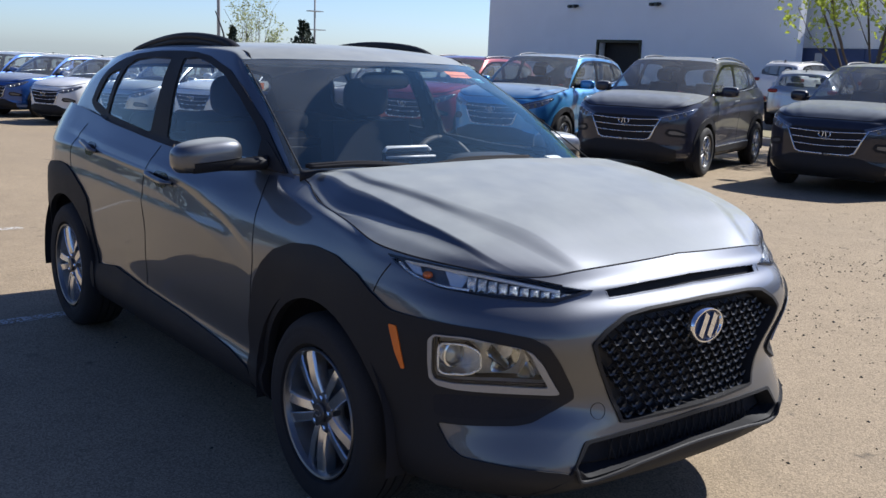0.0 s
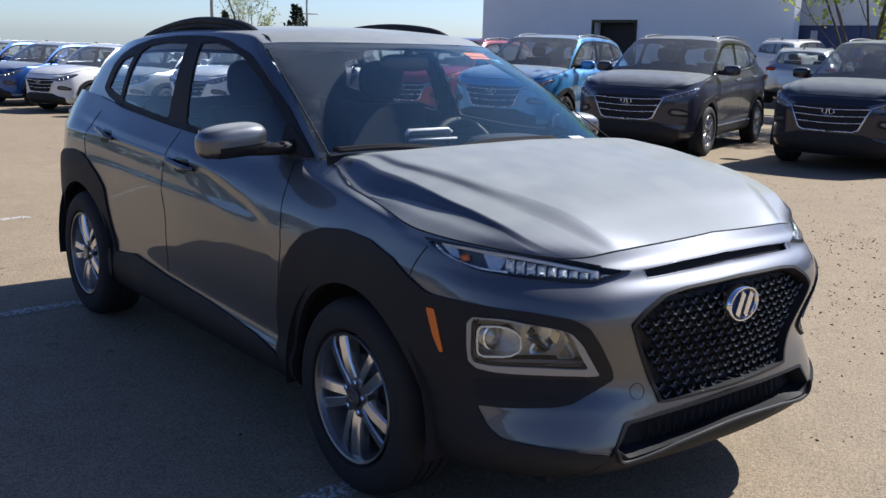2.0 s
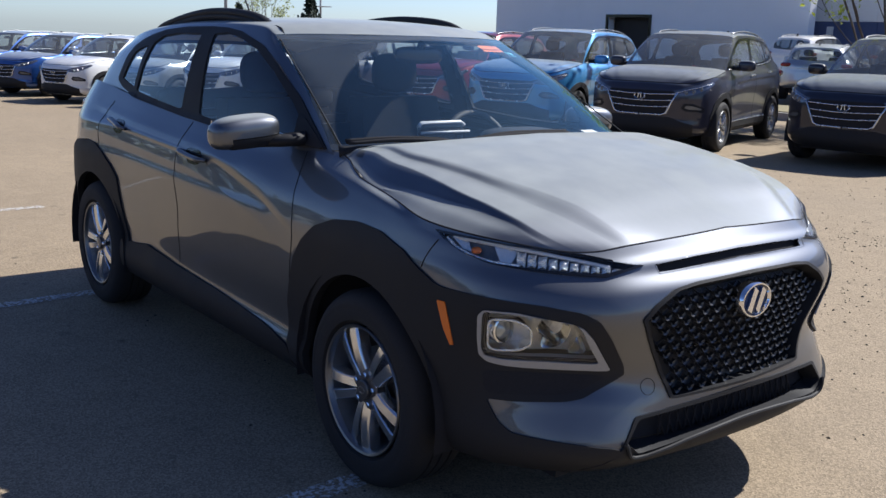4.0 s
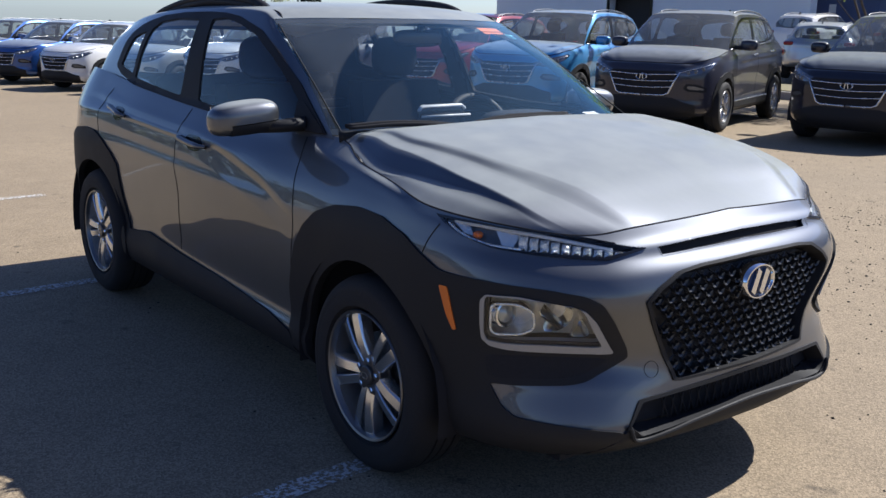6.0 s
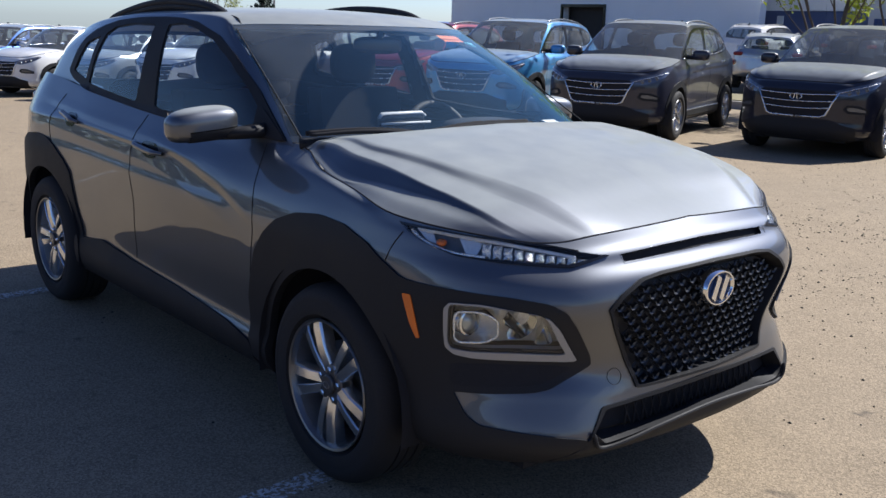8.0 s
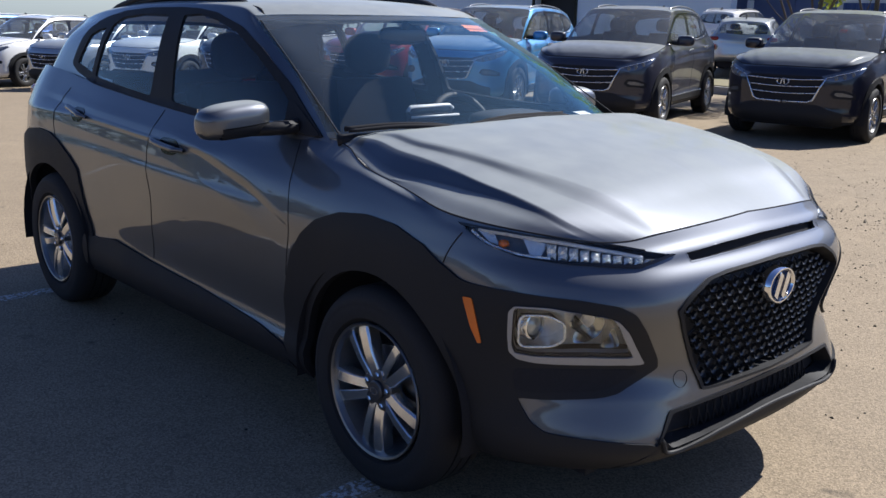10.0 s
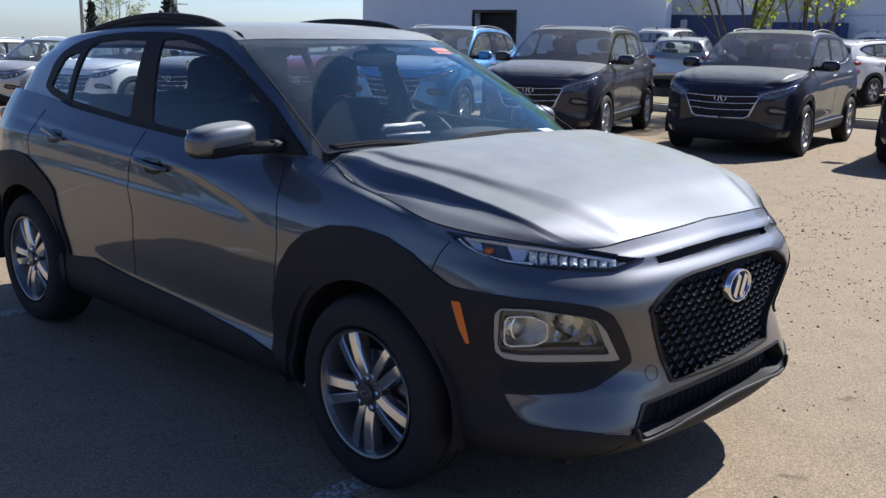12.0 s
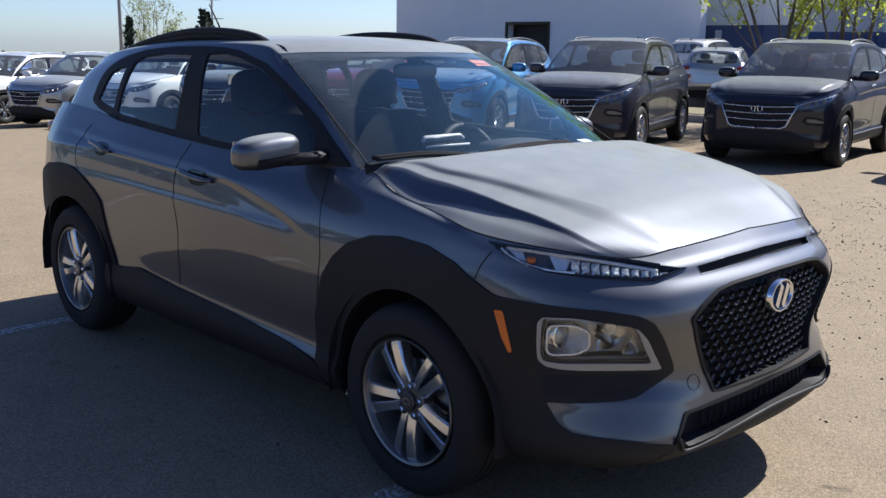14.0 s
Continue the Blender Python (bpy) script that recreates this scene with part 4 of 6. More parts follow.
    badge = part_mesh("badge", split_sharp(mesh_of("badge", np.asarray(v) * (1, 1.1, .80) + (ex, 0, .722), f, [MIRROR_CHROME]), 40), car, "chrome oval badge on a blue field")
    v, f = lathe([(.058, .0), (0, .001)], 40, "x")
    part_mesh("badge_field", split_sharp(mesh_of("badge_field", np.asarray(v) * (1, 1.1, .80) + (ex, 0, .722), f, [BLUE_ENAMEL]), 40), badge)
    for p in ([(-.044, -.026), (-.024, -.040), (.002, .030), (-.016, .044)], [(.016, -.044), (-.002, -.030), (.024, .040), (.044, .026)]):
        v, f = prism(p, ex + .002, ex + .009, "x")
        part_mesh("badge_bar", fixed_normals(v + (0, 0, .722), f, "badge_bar", [MIRROR_CHROME], smooth=False), badge)
    # slit under the hood edge, lower intake
    add_pair("nose_slot", panel_data(tree, "front", [(a * 1.01, b) for a, b in SLIT], (), -.018, .01, .02, .06), DARK, car, both=False)
    add_pair("nose_slot_edge", panel_data(tree, "front", [(a * 1.006, .853 + (b - .853) * 1.25) for a, b in SLIT], [SLIT], .0006, .03, .006, .03), PAINT, car, both=False)
    it = add_pair("lower_intake", panel_data(tree, "front", [(a * 1.02, .374 + (b - .374) * 1.08) for a, b in INTAKE], (), -.06, .01, .04, .1), DARK, car, both=False)[0]
    add_pair("intake_rim", panel_data(tree, "front", [(a * 1.01, .374 + (b - .374) * 1.06) for a, b in INTAKE], [[(a * .985, .374 + (b - .374) * .86) for a, b in INTAKE]], .004, .06, .02, .1), PLASTIC, it, both=False)
    for i in range(19):
        yy = -.34 + .68 * i / 18
        p = on_body(tree, "front", np.array([(yy - .014, .338), (yy + .014, .424)]), -.04)
        part_mesh("intake_bar", mesh_of("intake_bar", *tube(p, .0035, 5), [DARK]), it)
        p = on_body(tree, "front", np.array([(yy + .014, .338), (yy - .014, .424)]), -.04)
        part_mesh("intake_bar", mesh_of("intake_bar", *tube(p, .0035, 5), [DARK]), it)
    # tow-eye cover
    a = np.linspace(0, 2 * math.pi, 30)
    ring = np.stack([-.405 + .024 * np.cos(a), .50 + .024 * np.sin(a)], 1)
    add_pair("tow_eye_cover", strip_line(tree, "front", ring, .0016, .0004, r=False), DARK, car, both=False)
    # --- lamps ---
    for s in (-1, 1):
        def put(name, data, m, parent, label="", angle=35):
            v, f = data if s < 0 else mirrored(*data)
            return part_mesh(name, split_sharp(mesh_of(name, v, f, [m]), angle), parent, label)
        drl = put("running_lamp", panel_data(tree, 45, [(.80 + (a - .80) * 1.01, .883 + (b - .883) * 1.04) for a, b in DRL], [[(.82 + (a - .82) * .975, .881 + (b - .881) * .88) for a, b in DRL]], .0055, .036, .006, .08), GLOSS_BLACK, car, "slim running-lamp unit with clear lens")
        put("lamp_housing", panel_data(tree, 45, DRL, (), -.032, .004, .02, .12), mat_lampdark, drl)
        lens = put("lens", panel_data(tree, 45, [(.82 + (a - .82) * .98, .881 + (b - .881) * .92) for a, b in DRL], (), .004, .002, .02, .12), LENS, drl)
        lens.visible_shadow = False
        # a row of bright reflector cells, each a pair of leaning pyramids
        for i in range(10):
            t = i / 9
            s0 = .805 + t * .275
            zc = .8745 - t * .0265
            hh = .0185 - .0115 * t
            for tier in (0, 1):
                z0 = zc + (tier - .5) * hh
                q = np.array([(s0 - .014, z0 - hh * .5), (s0 + .011, z0 - hh * .5), (s0 + .014, z0 + hh * .5), (s0 - .011, z0 + hh * .5)])
                mid = on_body(tree, 45, np.array([(s0, z0 - hh * .18)]), .001)
                a = np.concatenate([on_body(tree, 45, q, -.010), mid])
                put("led_cell", (a, [(0, 1, 4), (1, 2, 4), (2, 3, 4), (3, 0, 4)]), mat_led, drl, angle=5)
        strip = catmull([(.60, .921), (.69, .914), (.86, .894), (.98, .876), (1.06, .862)], 24)
        put("light_guide", tube(on_body(tree, 45, strip, -.012), .006, 8), mat_lampbed, drl)
        strip = catmull([(.585, .915), (.615, .893), (.66, .876), (.72, .864), (.80, .857)], 24)
        put("light_guide", tube(on_body(tree, 45, strip, -.004), .0055, 8), mat_led, drl)
        q = np.array([(.725, .905), (.80, .896), (.775, .866), (.745, .866)])
        put("lamp_reflector", (on_body(tree, 45, q, np.array([-.006, -.020, -.022, -.008])), [tuple(range(4))]), mat_dish, drl)
        q = np.array([(.60, .918), (.645, .914), (.655, .890), (.63, .893)])
        put("lamp_reflector", (on_body(tree, 45, q, np.array([-.006, -.014, -.020, -.010])), [tuple(range(4))]), mat_dish, drl)
        bulb = on_body(tree, 45, np.array([(.672, .893)]), -.012)[0]
        v, f = blob(bulb, (.03, .03, .022), 2.2, 14, 10)
        put("turn_bulb", (v, f), AMBER, drl, angle=80)
        fog = put("headlamp", panel_data(tree, 45, [(.875 + (a - .875) * .975, .655 + (b - .655) * .97) for a, b in FOG_OUT], [[(.875 + (a - .875) * 1.01, .66 + (b - .66) * 1.02) for a, b in FOG_IN]], .014, .045, .015, .18), BEZEL, car, "clear headlamp cluster in a satin metal bezel")
        big = [(.86 + (a - .86) * 1.02, .66 + (b - .66) * 1.02) for a, b in FOG_IN]
        put("bowl", panel_data(tree, 45, big, (), -.055, .004, .03, .1), mat_bowl, fog)
        lens = put("lens", panel_data(tree, 45, big, (), .010, .002, .025, .1), LENS, fog)
        lens.visible_shadow = False
        c0 = on_body(tree, 45, np.array([(.768, .665)]), -.030)[0]
        # projector: chrome hood, ring and glass eye, looking ahead
        hood_o = np.array([(.722, .708), (.80, .712), (.845, .692), (.848, .640), (.812, .618), (.722, .612)])
        a, b = on_body(tree, 45, hood_o, .002), on_body(tree, 45, hood_o, -.07)
        put("projector_frame", (np.concatenate([a, b]), [(i, (i + 1) % 6, (i + 1) % 6 + 6, i + 6) for i in range(6)]), MIRROR_CHROME, fog, angle=20)
        v, f = lathe([(.040, -.02), (.040, .014), (.035, .016), (.032, .005), (.030, -.02)], 32, "x")
        put("projector_ring", (np.asarray(v) + c0 - (.012, .008, 0), f), MIRROR_CHROME, fog)
        v, f = lathe([(.032, -.004), (.027, .010), (.016, .017), (0, .020)], 28, "x")
        put("projector_lens", (np.asarray(v) + c0 - (.012, .008, 0), f), mat_eye, fog)
        rim_line = on_body(tree, 45, rounded(hood_o, .3, 5), .003)
        put("frame_edge", tube(np.concatenate([rim_line, rim_line[:1]]), .0038, 8), mat_led, fog)
        # high beam: a faceted blade before two nested reflector shells
        blade = np.array([(.862, .690), (.874, .703), (.926, .644), (.922, .634), (.868, .676)])
        near = on_body(tree, 45, blade, np.array([-.012, -.034, -.030, -.014, -.010]))
        put("blade", (np.concatenate([near, near - (.006, 0, .004)]), [(0, 1, 2, 3, 4)] + [(i, (i + 1) % 5, (i + 1) % 5 + 5, i + 5) for i in range(5)]), mat_shell, fog, angle=10)
        for shell, deep in (([(.868, .612), (.915, .614), (.950, .640), (.962, .690), (.930, .712), (.893, .716)], -.026), ([(.945, .606), (1.012, .606), (.985, .668), (.968, .700), (.976, .650)], -.014)):
            edge_2d = rounded(shell, .35, 5)
            mid_2d, n = edge_2d.mean(0), len(edge_2d)
            rings = [on_body(tree, 45, mid_2d + (edge_2d - mid_2d) * q, -.064 + (.064 + deep) * q * q) for q in (1, .85, .68, .5, .32, .12)]
            put("reflector_shell", (np.concatenate(rings), [(i * n + j, i * n + (j + 1) % n, (i + 1) * n + (j + 1) % n, (i + 1) * n + j) for i in range(5) for j in range(n)]
                                    + [tuple(5 * n + j for j in range(n))]), mat_shell, fog, angle=80)
        put("side_marker", panel_data(tree, 45, [(.570, .736), (.596, .736), (.625, .613), (.615, .611), (.594, .655)], (), .012, .012, .012, .12), AMBER, car, "amber side marker")
    for s in (-1, 1):
        v, f = blob((-1.83, s * .655, 1.03), (.22, .20, .09), 3.5)
        part_mesh("tail_lamp", fixed_normals(v, f, "tail_lamp", [RED_LENS]), car, "red tail lamp")
    # --- mirrors ---
    for s in (-1, 1):
        v, f = blob((0, 0, 0), (.155, .268, .124), 2.9, 110, 64)
        v[:, 2] = np.where(v[:, 2] < 0, np.maximum(v[:, 2] * 1.15, -.052 - .05 * (v[:, 1] + .134) * .2), v[:, 2])
        v[:, 2] *= 1 - .18 * (v[:, 0] < 0) * (-v[:, 0] / .095)
        v[:, 0] *= np.where(v[:, 0] > 0, 1.0, .75)
        v[:, 2] += .010 * (v[:, 1] / .12)
        # black lower scoop from a quarter of the width inwards
        under = lambda q: v[list(q), 2].mean() <= (-.018 if v[list(q), 1].mean() > -.075 else -.055) + .010 * (v[list(q), 1].mean() / .12)
        cap = [q for q in f if not under(q)]
        low = [q for q in f if under(q)]
        pos = np.array((.585, -.953, 1.122)) if s < 0 else np.array((.53, -.915, 1.115))
        data = (v + pos, cap) if s < 0 else mirrored(v + pos, cap)
        mir = part_mesh("door_mirror", fixed_normals(*data, "door_mirror", [PAINT]), car, "door mirror with grey cap")
        low_v = v * (1, 1, 1) - (0, 0, .003)
        data = (low_v + pos, low) if s < 0 else mirrored(low_v + pos, low)
        part_mesh("mirror_base", fixed_normals(*data, "mirror_base", [PLASTIC]), mir)
        arm = tube([(.60, -.90, 1.082), (.64, -.83, 1.088), (.69, -.75, 1.100)], [.034, .040, .046], 12, .6)
        data = arm if s < 0 else mirrored(*arm)
        part_mesh("mirror_arm", fixed_normals(*data, "mirror_arm", [PLASTIC]), mir)
        gv, gf = prism([(-.10, -.036), (.10, -.036), (.10, .036), (-.10, .036)], -.056, -.050, "x")
        gv = gv + pos
        part_mesh("mirror_glass", fixed_normals(*((gv, gf) if s < 0 else mirrored(gv, gf)), "mirror_glass", [MIRROR_CHROME], smooth=False), mir)
    # --- handles ---
    for x0, x1, zc in ((-.165, .065, .952), (-1.075, -.86, .995)):
        hollow = [(x0 + .045, zc + .030), (x1 - .06, zc + .030), (x1 - .03, zc - .004), (x1 - .075, zc - .036), (x0 + .07, zc - .036), (x0 + .03, zc - .002)]
        add_pair("handle_cup", panel_data(tree, "side", hollow, (), .002, .004, .015, .35), GLOSS_BLACK, car)
        p = catmull([(x0, zc + .012), (x0 + .06, zc + .008), (x1 - .06, zc - .002), (x1, zc - .008)], 16)
        lift = np.interp(np.linspace(0, 1, 16), [0, .15, .85, 1], [.004, .030, .030, .004])
        add_pair("door_handle", tube(on_body(tree, "side", p, lift), np.interp(np.linspace(0, 1, 16), [0, .2, .8, 1], [.008, .013, .013, .008]), 12, .95), PAINT, car, "body-coloured pull handle")
    # --- roof rails, aerial ---
    rail = catmull([(.035, -.530, 1.487), (-.012, -.530, 1.505), (-.11, -.531, 1.535), (-.276, -.532, 1.554), (-.51, -.532, 1.562), (-.74, -.528, 1.553), (-.99, -.518, 1.527), (-1.245, -.506, 1.490), (-1.36, -.500, 1.468)], 60)
    add_pair("rail_base", tube(rail - (0, -.004, .022), np.interp(np.linspace(0, 1, 60), [0, .06, .85, 1], [.032, .029, .020, .008]), 10, .9), PLASTIC, car)
    add_pair("roof_rail", tube(rail, np.interp(np.linspace(0, 1, 60), [0, .06, .85, 1], [.027, .025, .018, .009]), 12, .9), PLASTIC, car, "black raised roof rail")
    seam = catmull([(.215, .578, 1.470), (.10, .566, 1.505), (-.4, .552, 1.522), (-1.0, .535, 1.503)], 40)
    add_pair("roof_gutter", tube(seam * (1, -1, 1), .004, 6), DARK, car)
    add_pair("aerial", tube([(-1.24, 0, 1.50), (-1.27, 0, 1.60), (-1.37, 0, 1.722)], [.010, .005, .0035], 8), PLASTIC, car, both=False)
    # --- wipers ---
    for pts in ([(1.075, -.30, 1.088), (1.050, -.40, 1.106), (.998, -.561, 1.112), (.952, -.735, 1.103)], [(1.072, -.335, 1.092), (1.070, -.112, 1.118), (1.066, .08, 1.120), (1.056, .245, 1.116)]):
        p = catmull(pts, 24)
        wp = part_mesh("wiper", mesh_of("wiper", *tube(p + (.012, 0, .006), np.interp(np.linspace(0, 1, 24), [0, .25, 1], [.012, .010, .006]), 8), [DARK]), car)
        part_mesh("wiper_blade", mesh_of("wiper_blade", *tube(p[2:] + (-.012, 0, .010), .0085, 8), [DARK]), wp)
    cow = catmull([(.925, -.745, 1.072), (1.01, -.58, 1.078), (1.07, -.34, 1.087), (1.095, 0, 1.092), (1.07, .34, 1.087), (1.01, .58, 1.078), (.925, .745, 1.072)], 50)
    part_mesh("cowl", mesh_of("cowl", *tube(cow + (-.012, 0, 0), .022, 8), [PLASTIC]), car)
    # pillar seals beside the screen
    pil = catmull([(.935, -.748, 1.075), (.585, -.686, 1.270), (.24, -.624, 1.450)], 24)
    add_pair("screen_seal", tube(pil + (.006, .006, .002), .003, 8), PLASTIC, car)
    # --- wheels and liners ---
    for x0, spin in ((1.3, 12), (-1.3, 5)):
        for s in (-1, 1):
            wheel(car, x0, s * .888, s, spin)
            v, f = lathe([(ARCH + .03, .02), (ARCH + .03, -.26), (.12, -.265)], 36)
            v = np.asarray(v) + (x0, .88, .334)
            f = [q for q in f if v[list(q), 2].mean() > .26]
            part_mesh("wheel_liner", mesh_of("wheel_liner", *((v, f) if s > 0 else mirrored(v, f)), [DARK]), car)
    part("underbody", box_bm((-1.85, -.62, .19), (1.95, .62, .42), .03), DARK, car)
    # --- cabin ---
    part("dashboard", box_bm((.45, -.70, .72), (.93, .70, 1.035), .06, 3), DASH, car)
    part("cabin_floor", box_bm((-1.75, -.68, .30), (.75, .68, .40), .02), DASH, car)
    part("door_trim", box_bm((-.95, -.755, .42), (.75, -.70, 1.045), .03), DASH, car)
    part("door_trim", box_bm((-.95, .70, .42), (.75, .755, 1.045), .03), DASH, car)
    part("parcel_area", box_bm((-1.75, -.66, .45), (-1.15, .66, 1.0), .05), DASH, car)
    head = up[6:-8, 26:].copy()
    head[..., 2] -= .045
    for s in (-1, 1):
        grid_panel("headliner", head, np.ones((head.shape[0] - 1, head.shape[1] - 1), bool), GREY_CLOTH, car, s, out=(0, 0, -1))
    seat(car, -.37, .02, .54, "charcoal cloth front seat")
    seat(car, .37, .02, .56, "charcoal cloth front seat")
    seat(car, 0, -.92, 1.2, "charcoal cloth rear bench", .42)
    for yy in (-.42, .42):
        part_mesh("rear_headrest", fixed_normals(*blob((-1.27, yy, 1.10), (.10, .26, .13), 3), "rear_headrest", [CLOTH]), car)
    sw, f = lathe([(.185 + .016 * math.cos(a), .016 * math.sin(a)) for a in np.linspace(0, 2 * math.pi, 10)], 40, "x")
    turn = np.array(Matrix.Rotation(radians(-24), 3, "Y"))
    steer = part_mesh("steering_wheel", mesh_of("steering_wheel", np.asarray(sw) @ turn.T + (.36, .37, .965), f, [DASH]), car)
    v, f = blob((0, 0, 0), (.05, .17, .13), 3)
    part_mesh("steering_hub", fixed_normals(v @ turn.T + (.37, .37, .96), f, "steering_hub", [DASH]), steer)
    part_mesh("rear_view_mirror", fixed_normals(*blob((.36, 0, 1.40), (.05, .25, .075), 3.4), "rear_view_mirror", [GLOSS_BLACK]), car)
    part_mesh("mirror_stalk", mesh_of("mirror_stalk", *tube([(.355, 0, 1.415), (.385, 0, 1.452)], .016, 8), [PLASTIC]), car)
    for yy in (-.36, .36):
        part_mesh("sun_visor", fixed_normals(*blob((.20, yy, 1.452), (.17, .42, .02), 4), "sun_visor", [GREY_CLOTH]), car)
    # vent strip and instrument hood
    part_mesh("instrument_hood", fixed_normals(*blob((.66, .37, 1.055), (.26, .40, .09), 3), "instrument_hood", [DASH]), car)
    cs = part_mesh("centre_screen", fixed_normals(*blob((.562, -.02, 1.075), (.03, .245, .10), 5), "centre_screen", [GLOSS_BLACK]), car, "dash-top display with a pale upper edge")
    part_mesh("screen_edge", mesh_of("screen_edge", *tube([(.566, -.14, 1.108), (.562, -.125, 1.124), (.566, .085, 1.125), (.572, .10, 1.11)], .009, 8), [PALE_TRIM]), cs)
    part_mesh("screen_edge", mesh_of("screen_edge", *tube([(.60, -.15, 1.088), (.61, .10, 1.09)], .005, 8), [PALE_TRIM]), cs)
    # papers stuck inside the screen
    def on_screen(u0, u1, v0, v1, m, name, label):
        iu, jv = np.linspace(u0, u1, 5) * (full.shape[0] - 1), np.linspace(v0, v1, 6) * (full.shape[1] - 1)
        P = np.array([[inner[int(round(a)), int(round(b))] for b in jv] for a in iu])
        P = P - np.array((.003, 0, .004))
        part_mesh(name, mesh_of(name, P.reshape(-1, 3), grid_faces(5, 6), [m]), car, label)
    # a paper label inside the tailgate glass
    spot = ta.reshape(-1, 3)[np.argmin(np.abs(ta[..., 1] - .45).ravel() + np.abs(ta[..., 2] - 1.288).ravel())]
    paper = part("tailgate_label", box_bm(spot + (.010, -.10, -.032), spot + (.012, .10, .032)), WHITE_PAPER, car, "white paper label with an orange strip inside the tailgate glass")
    part("label_strip", box_bm(spot + (.0121, -.065, -.020), spot + (.0131, .065, .020)), ORANGE, paper)
    on_screen(.845, .915, .655, .76, ORANGE, "windscreen_label", "orange paper label inside the windscreen")
    on_screen(.785, .845, .755, .815, CYAN, "windscreen_label", "turquoise paper label inside the windscreen")
    part_mesh("dash_card", mesh_of("dash_card", [(.985, .465, 1.098), (.925, .455, 1.112), (.925, .53, 1.112), (.98, .535, 1.098)], [(0, 1, 2, 3)], [WHITE_PAPER]), car, "small white card on the dashboard")
    return car


mat_lampbed = mat("lamp_bed", (.66, .67, .68), .3, .25, var=.2)
mat_led = mat("bright_lamp_cell", (.90, .92, .90), .16, .85, var=.35, scale=90, fine=300, bump=.5)
mat_lampdark = mat("dark_lamp_bed", (.13, .132, .138), .3, .3, var=.2)
mat_bowl = mat("lamp_bowl", (.60, .59, .56), .36, .35, var=.2)
mat_dish = mat("lamp_dish", (.72, .71, .68), .22, .7, var=.1, scale=30, fine=120, bump=.15)
mat_shell = mat("lamp_shell_chrome", (.62, .62, .60), .13, 1.0, var=.05, scale=20)
mat_eye = mat("lamp_eye", (.34, .37, .38), .05, .5, var=.1)
crossover = build_crossover()

# ---- the lot ----
LOT = lot_material()


def ground_height(x, y):
    """Flat by the crossover, falling away gently beyond its tail."""
    x, y = np.asarray(x, float), np.asarray(y, float)
    return -.50 * np.clip((-x - 7) / 13, 0, 1) ** 1.4 * np.clip((24 - y) / 9, 0, 1) + .22 * np.clip((y - 18) / 8, 0, 1) - .03 * np.maximum(-x - 34, 0) - .012 * np.maximum(y - 60, 0)


xs = np.concatenate([[-1500, -400, -120], np.arange(-60, 31, 1.5), [60, 150, 400, 1500]])
ys = np.concatenate([[-1500, -400, -120], np.arange(-40, 46, 3.0), [60, 150, 400, 1500]])
gx, gy = np.meshgrid(xs, ys, indexing="ij")
gv = np.stack([gx, gy, ground_height(gx, gy)], 2)
tagged(new("ground", mesh_of("ground", gv.reshape(-1, 3), grid_faces(len(xs), len(ys)), [LOT])), "worn tan asphalt of a car lot", "ground", kind="structure")

LINE = worn_line_material()
for k in range(-2, 2):
    x0 = 1.24 + 2.78 * k
    pts = np.linspace(0, 1, 12)
    v = []
    for t in pts:
        yy, xx = -.35 - 4.9 * t, x0 + .33 * t * (1 if k == 0 else .6)
        v += [(xx - .05, yy, .004), (xx + .05, yy, .004)]
    tagged(new("parking_line", mesh_of("parking_line", v, [(2 * i, 2 * i + 1, 2 * i + 3, 2 * i + 2) for i in range(11)], [LINE])), "worn white parking line on the asphalt", "road marking", "parking lines", "structure")

# loose grit and dark crumbs scattered on the asphalt
rng = random.Random(4)
gv, gf = [], []
for i in range(12000):
    x0, y0 = rng.uniform(-3, 7), rng.uniform(.6, 11) if i % 4 else rng.uniform(-4, 11)
    if i >= 5000:
        # drifts swept together in rough lines
        line = i % 3
        x0 = rng.uniform(-.5, 7)
        y0 = (2.9, 4.6, 6.4)[line] + .25 * math.sin(x0 * 1.3 + line) + rng.gauss(0, .42)
    s = rng.choice((.0022, .003, .003, .004, .005, .0065, .009)) * rng.uniform(.7, 1.4)
    b = len(gv)
    a0 = rng.uniform(0, 6.28)
    for j in range(4):
        r = s * rng.uniform(.7, 1.2)
        gv.append((x0 + r * math.cos(a0 + j * 1.57), y0 + r * math.sin(a0 + j * 1.57), .0005))
    gv.append((x0, y0, s * .8))
    gf += [(b + j, b + (j + 1) % 4, b + 4) for j in range(4)]
GRIT = mat("dark_grit", (.03, .027, .024), .9, var=.4)
tagged(new("grit", mesh_of("grit", gv, gf, [GRIT], False)), "dark grit scattered over the asphalt", "grit", kind="stuff")

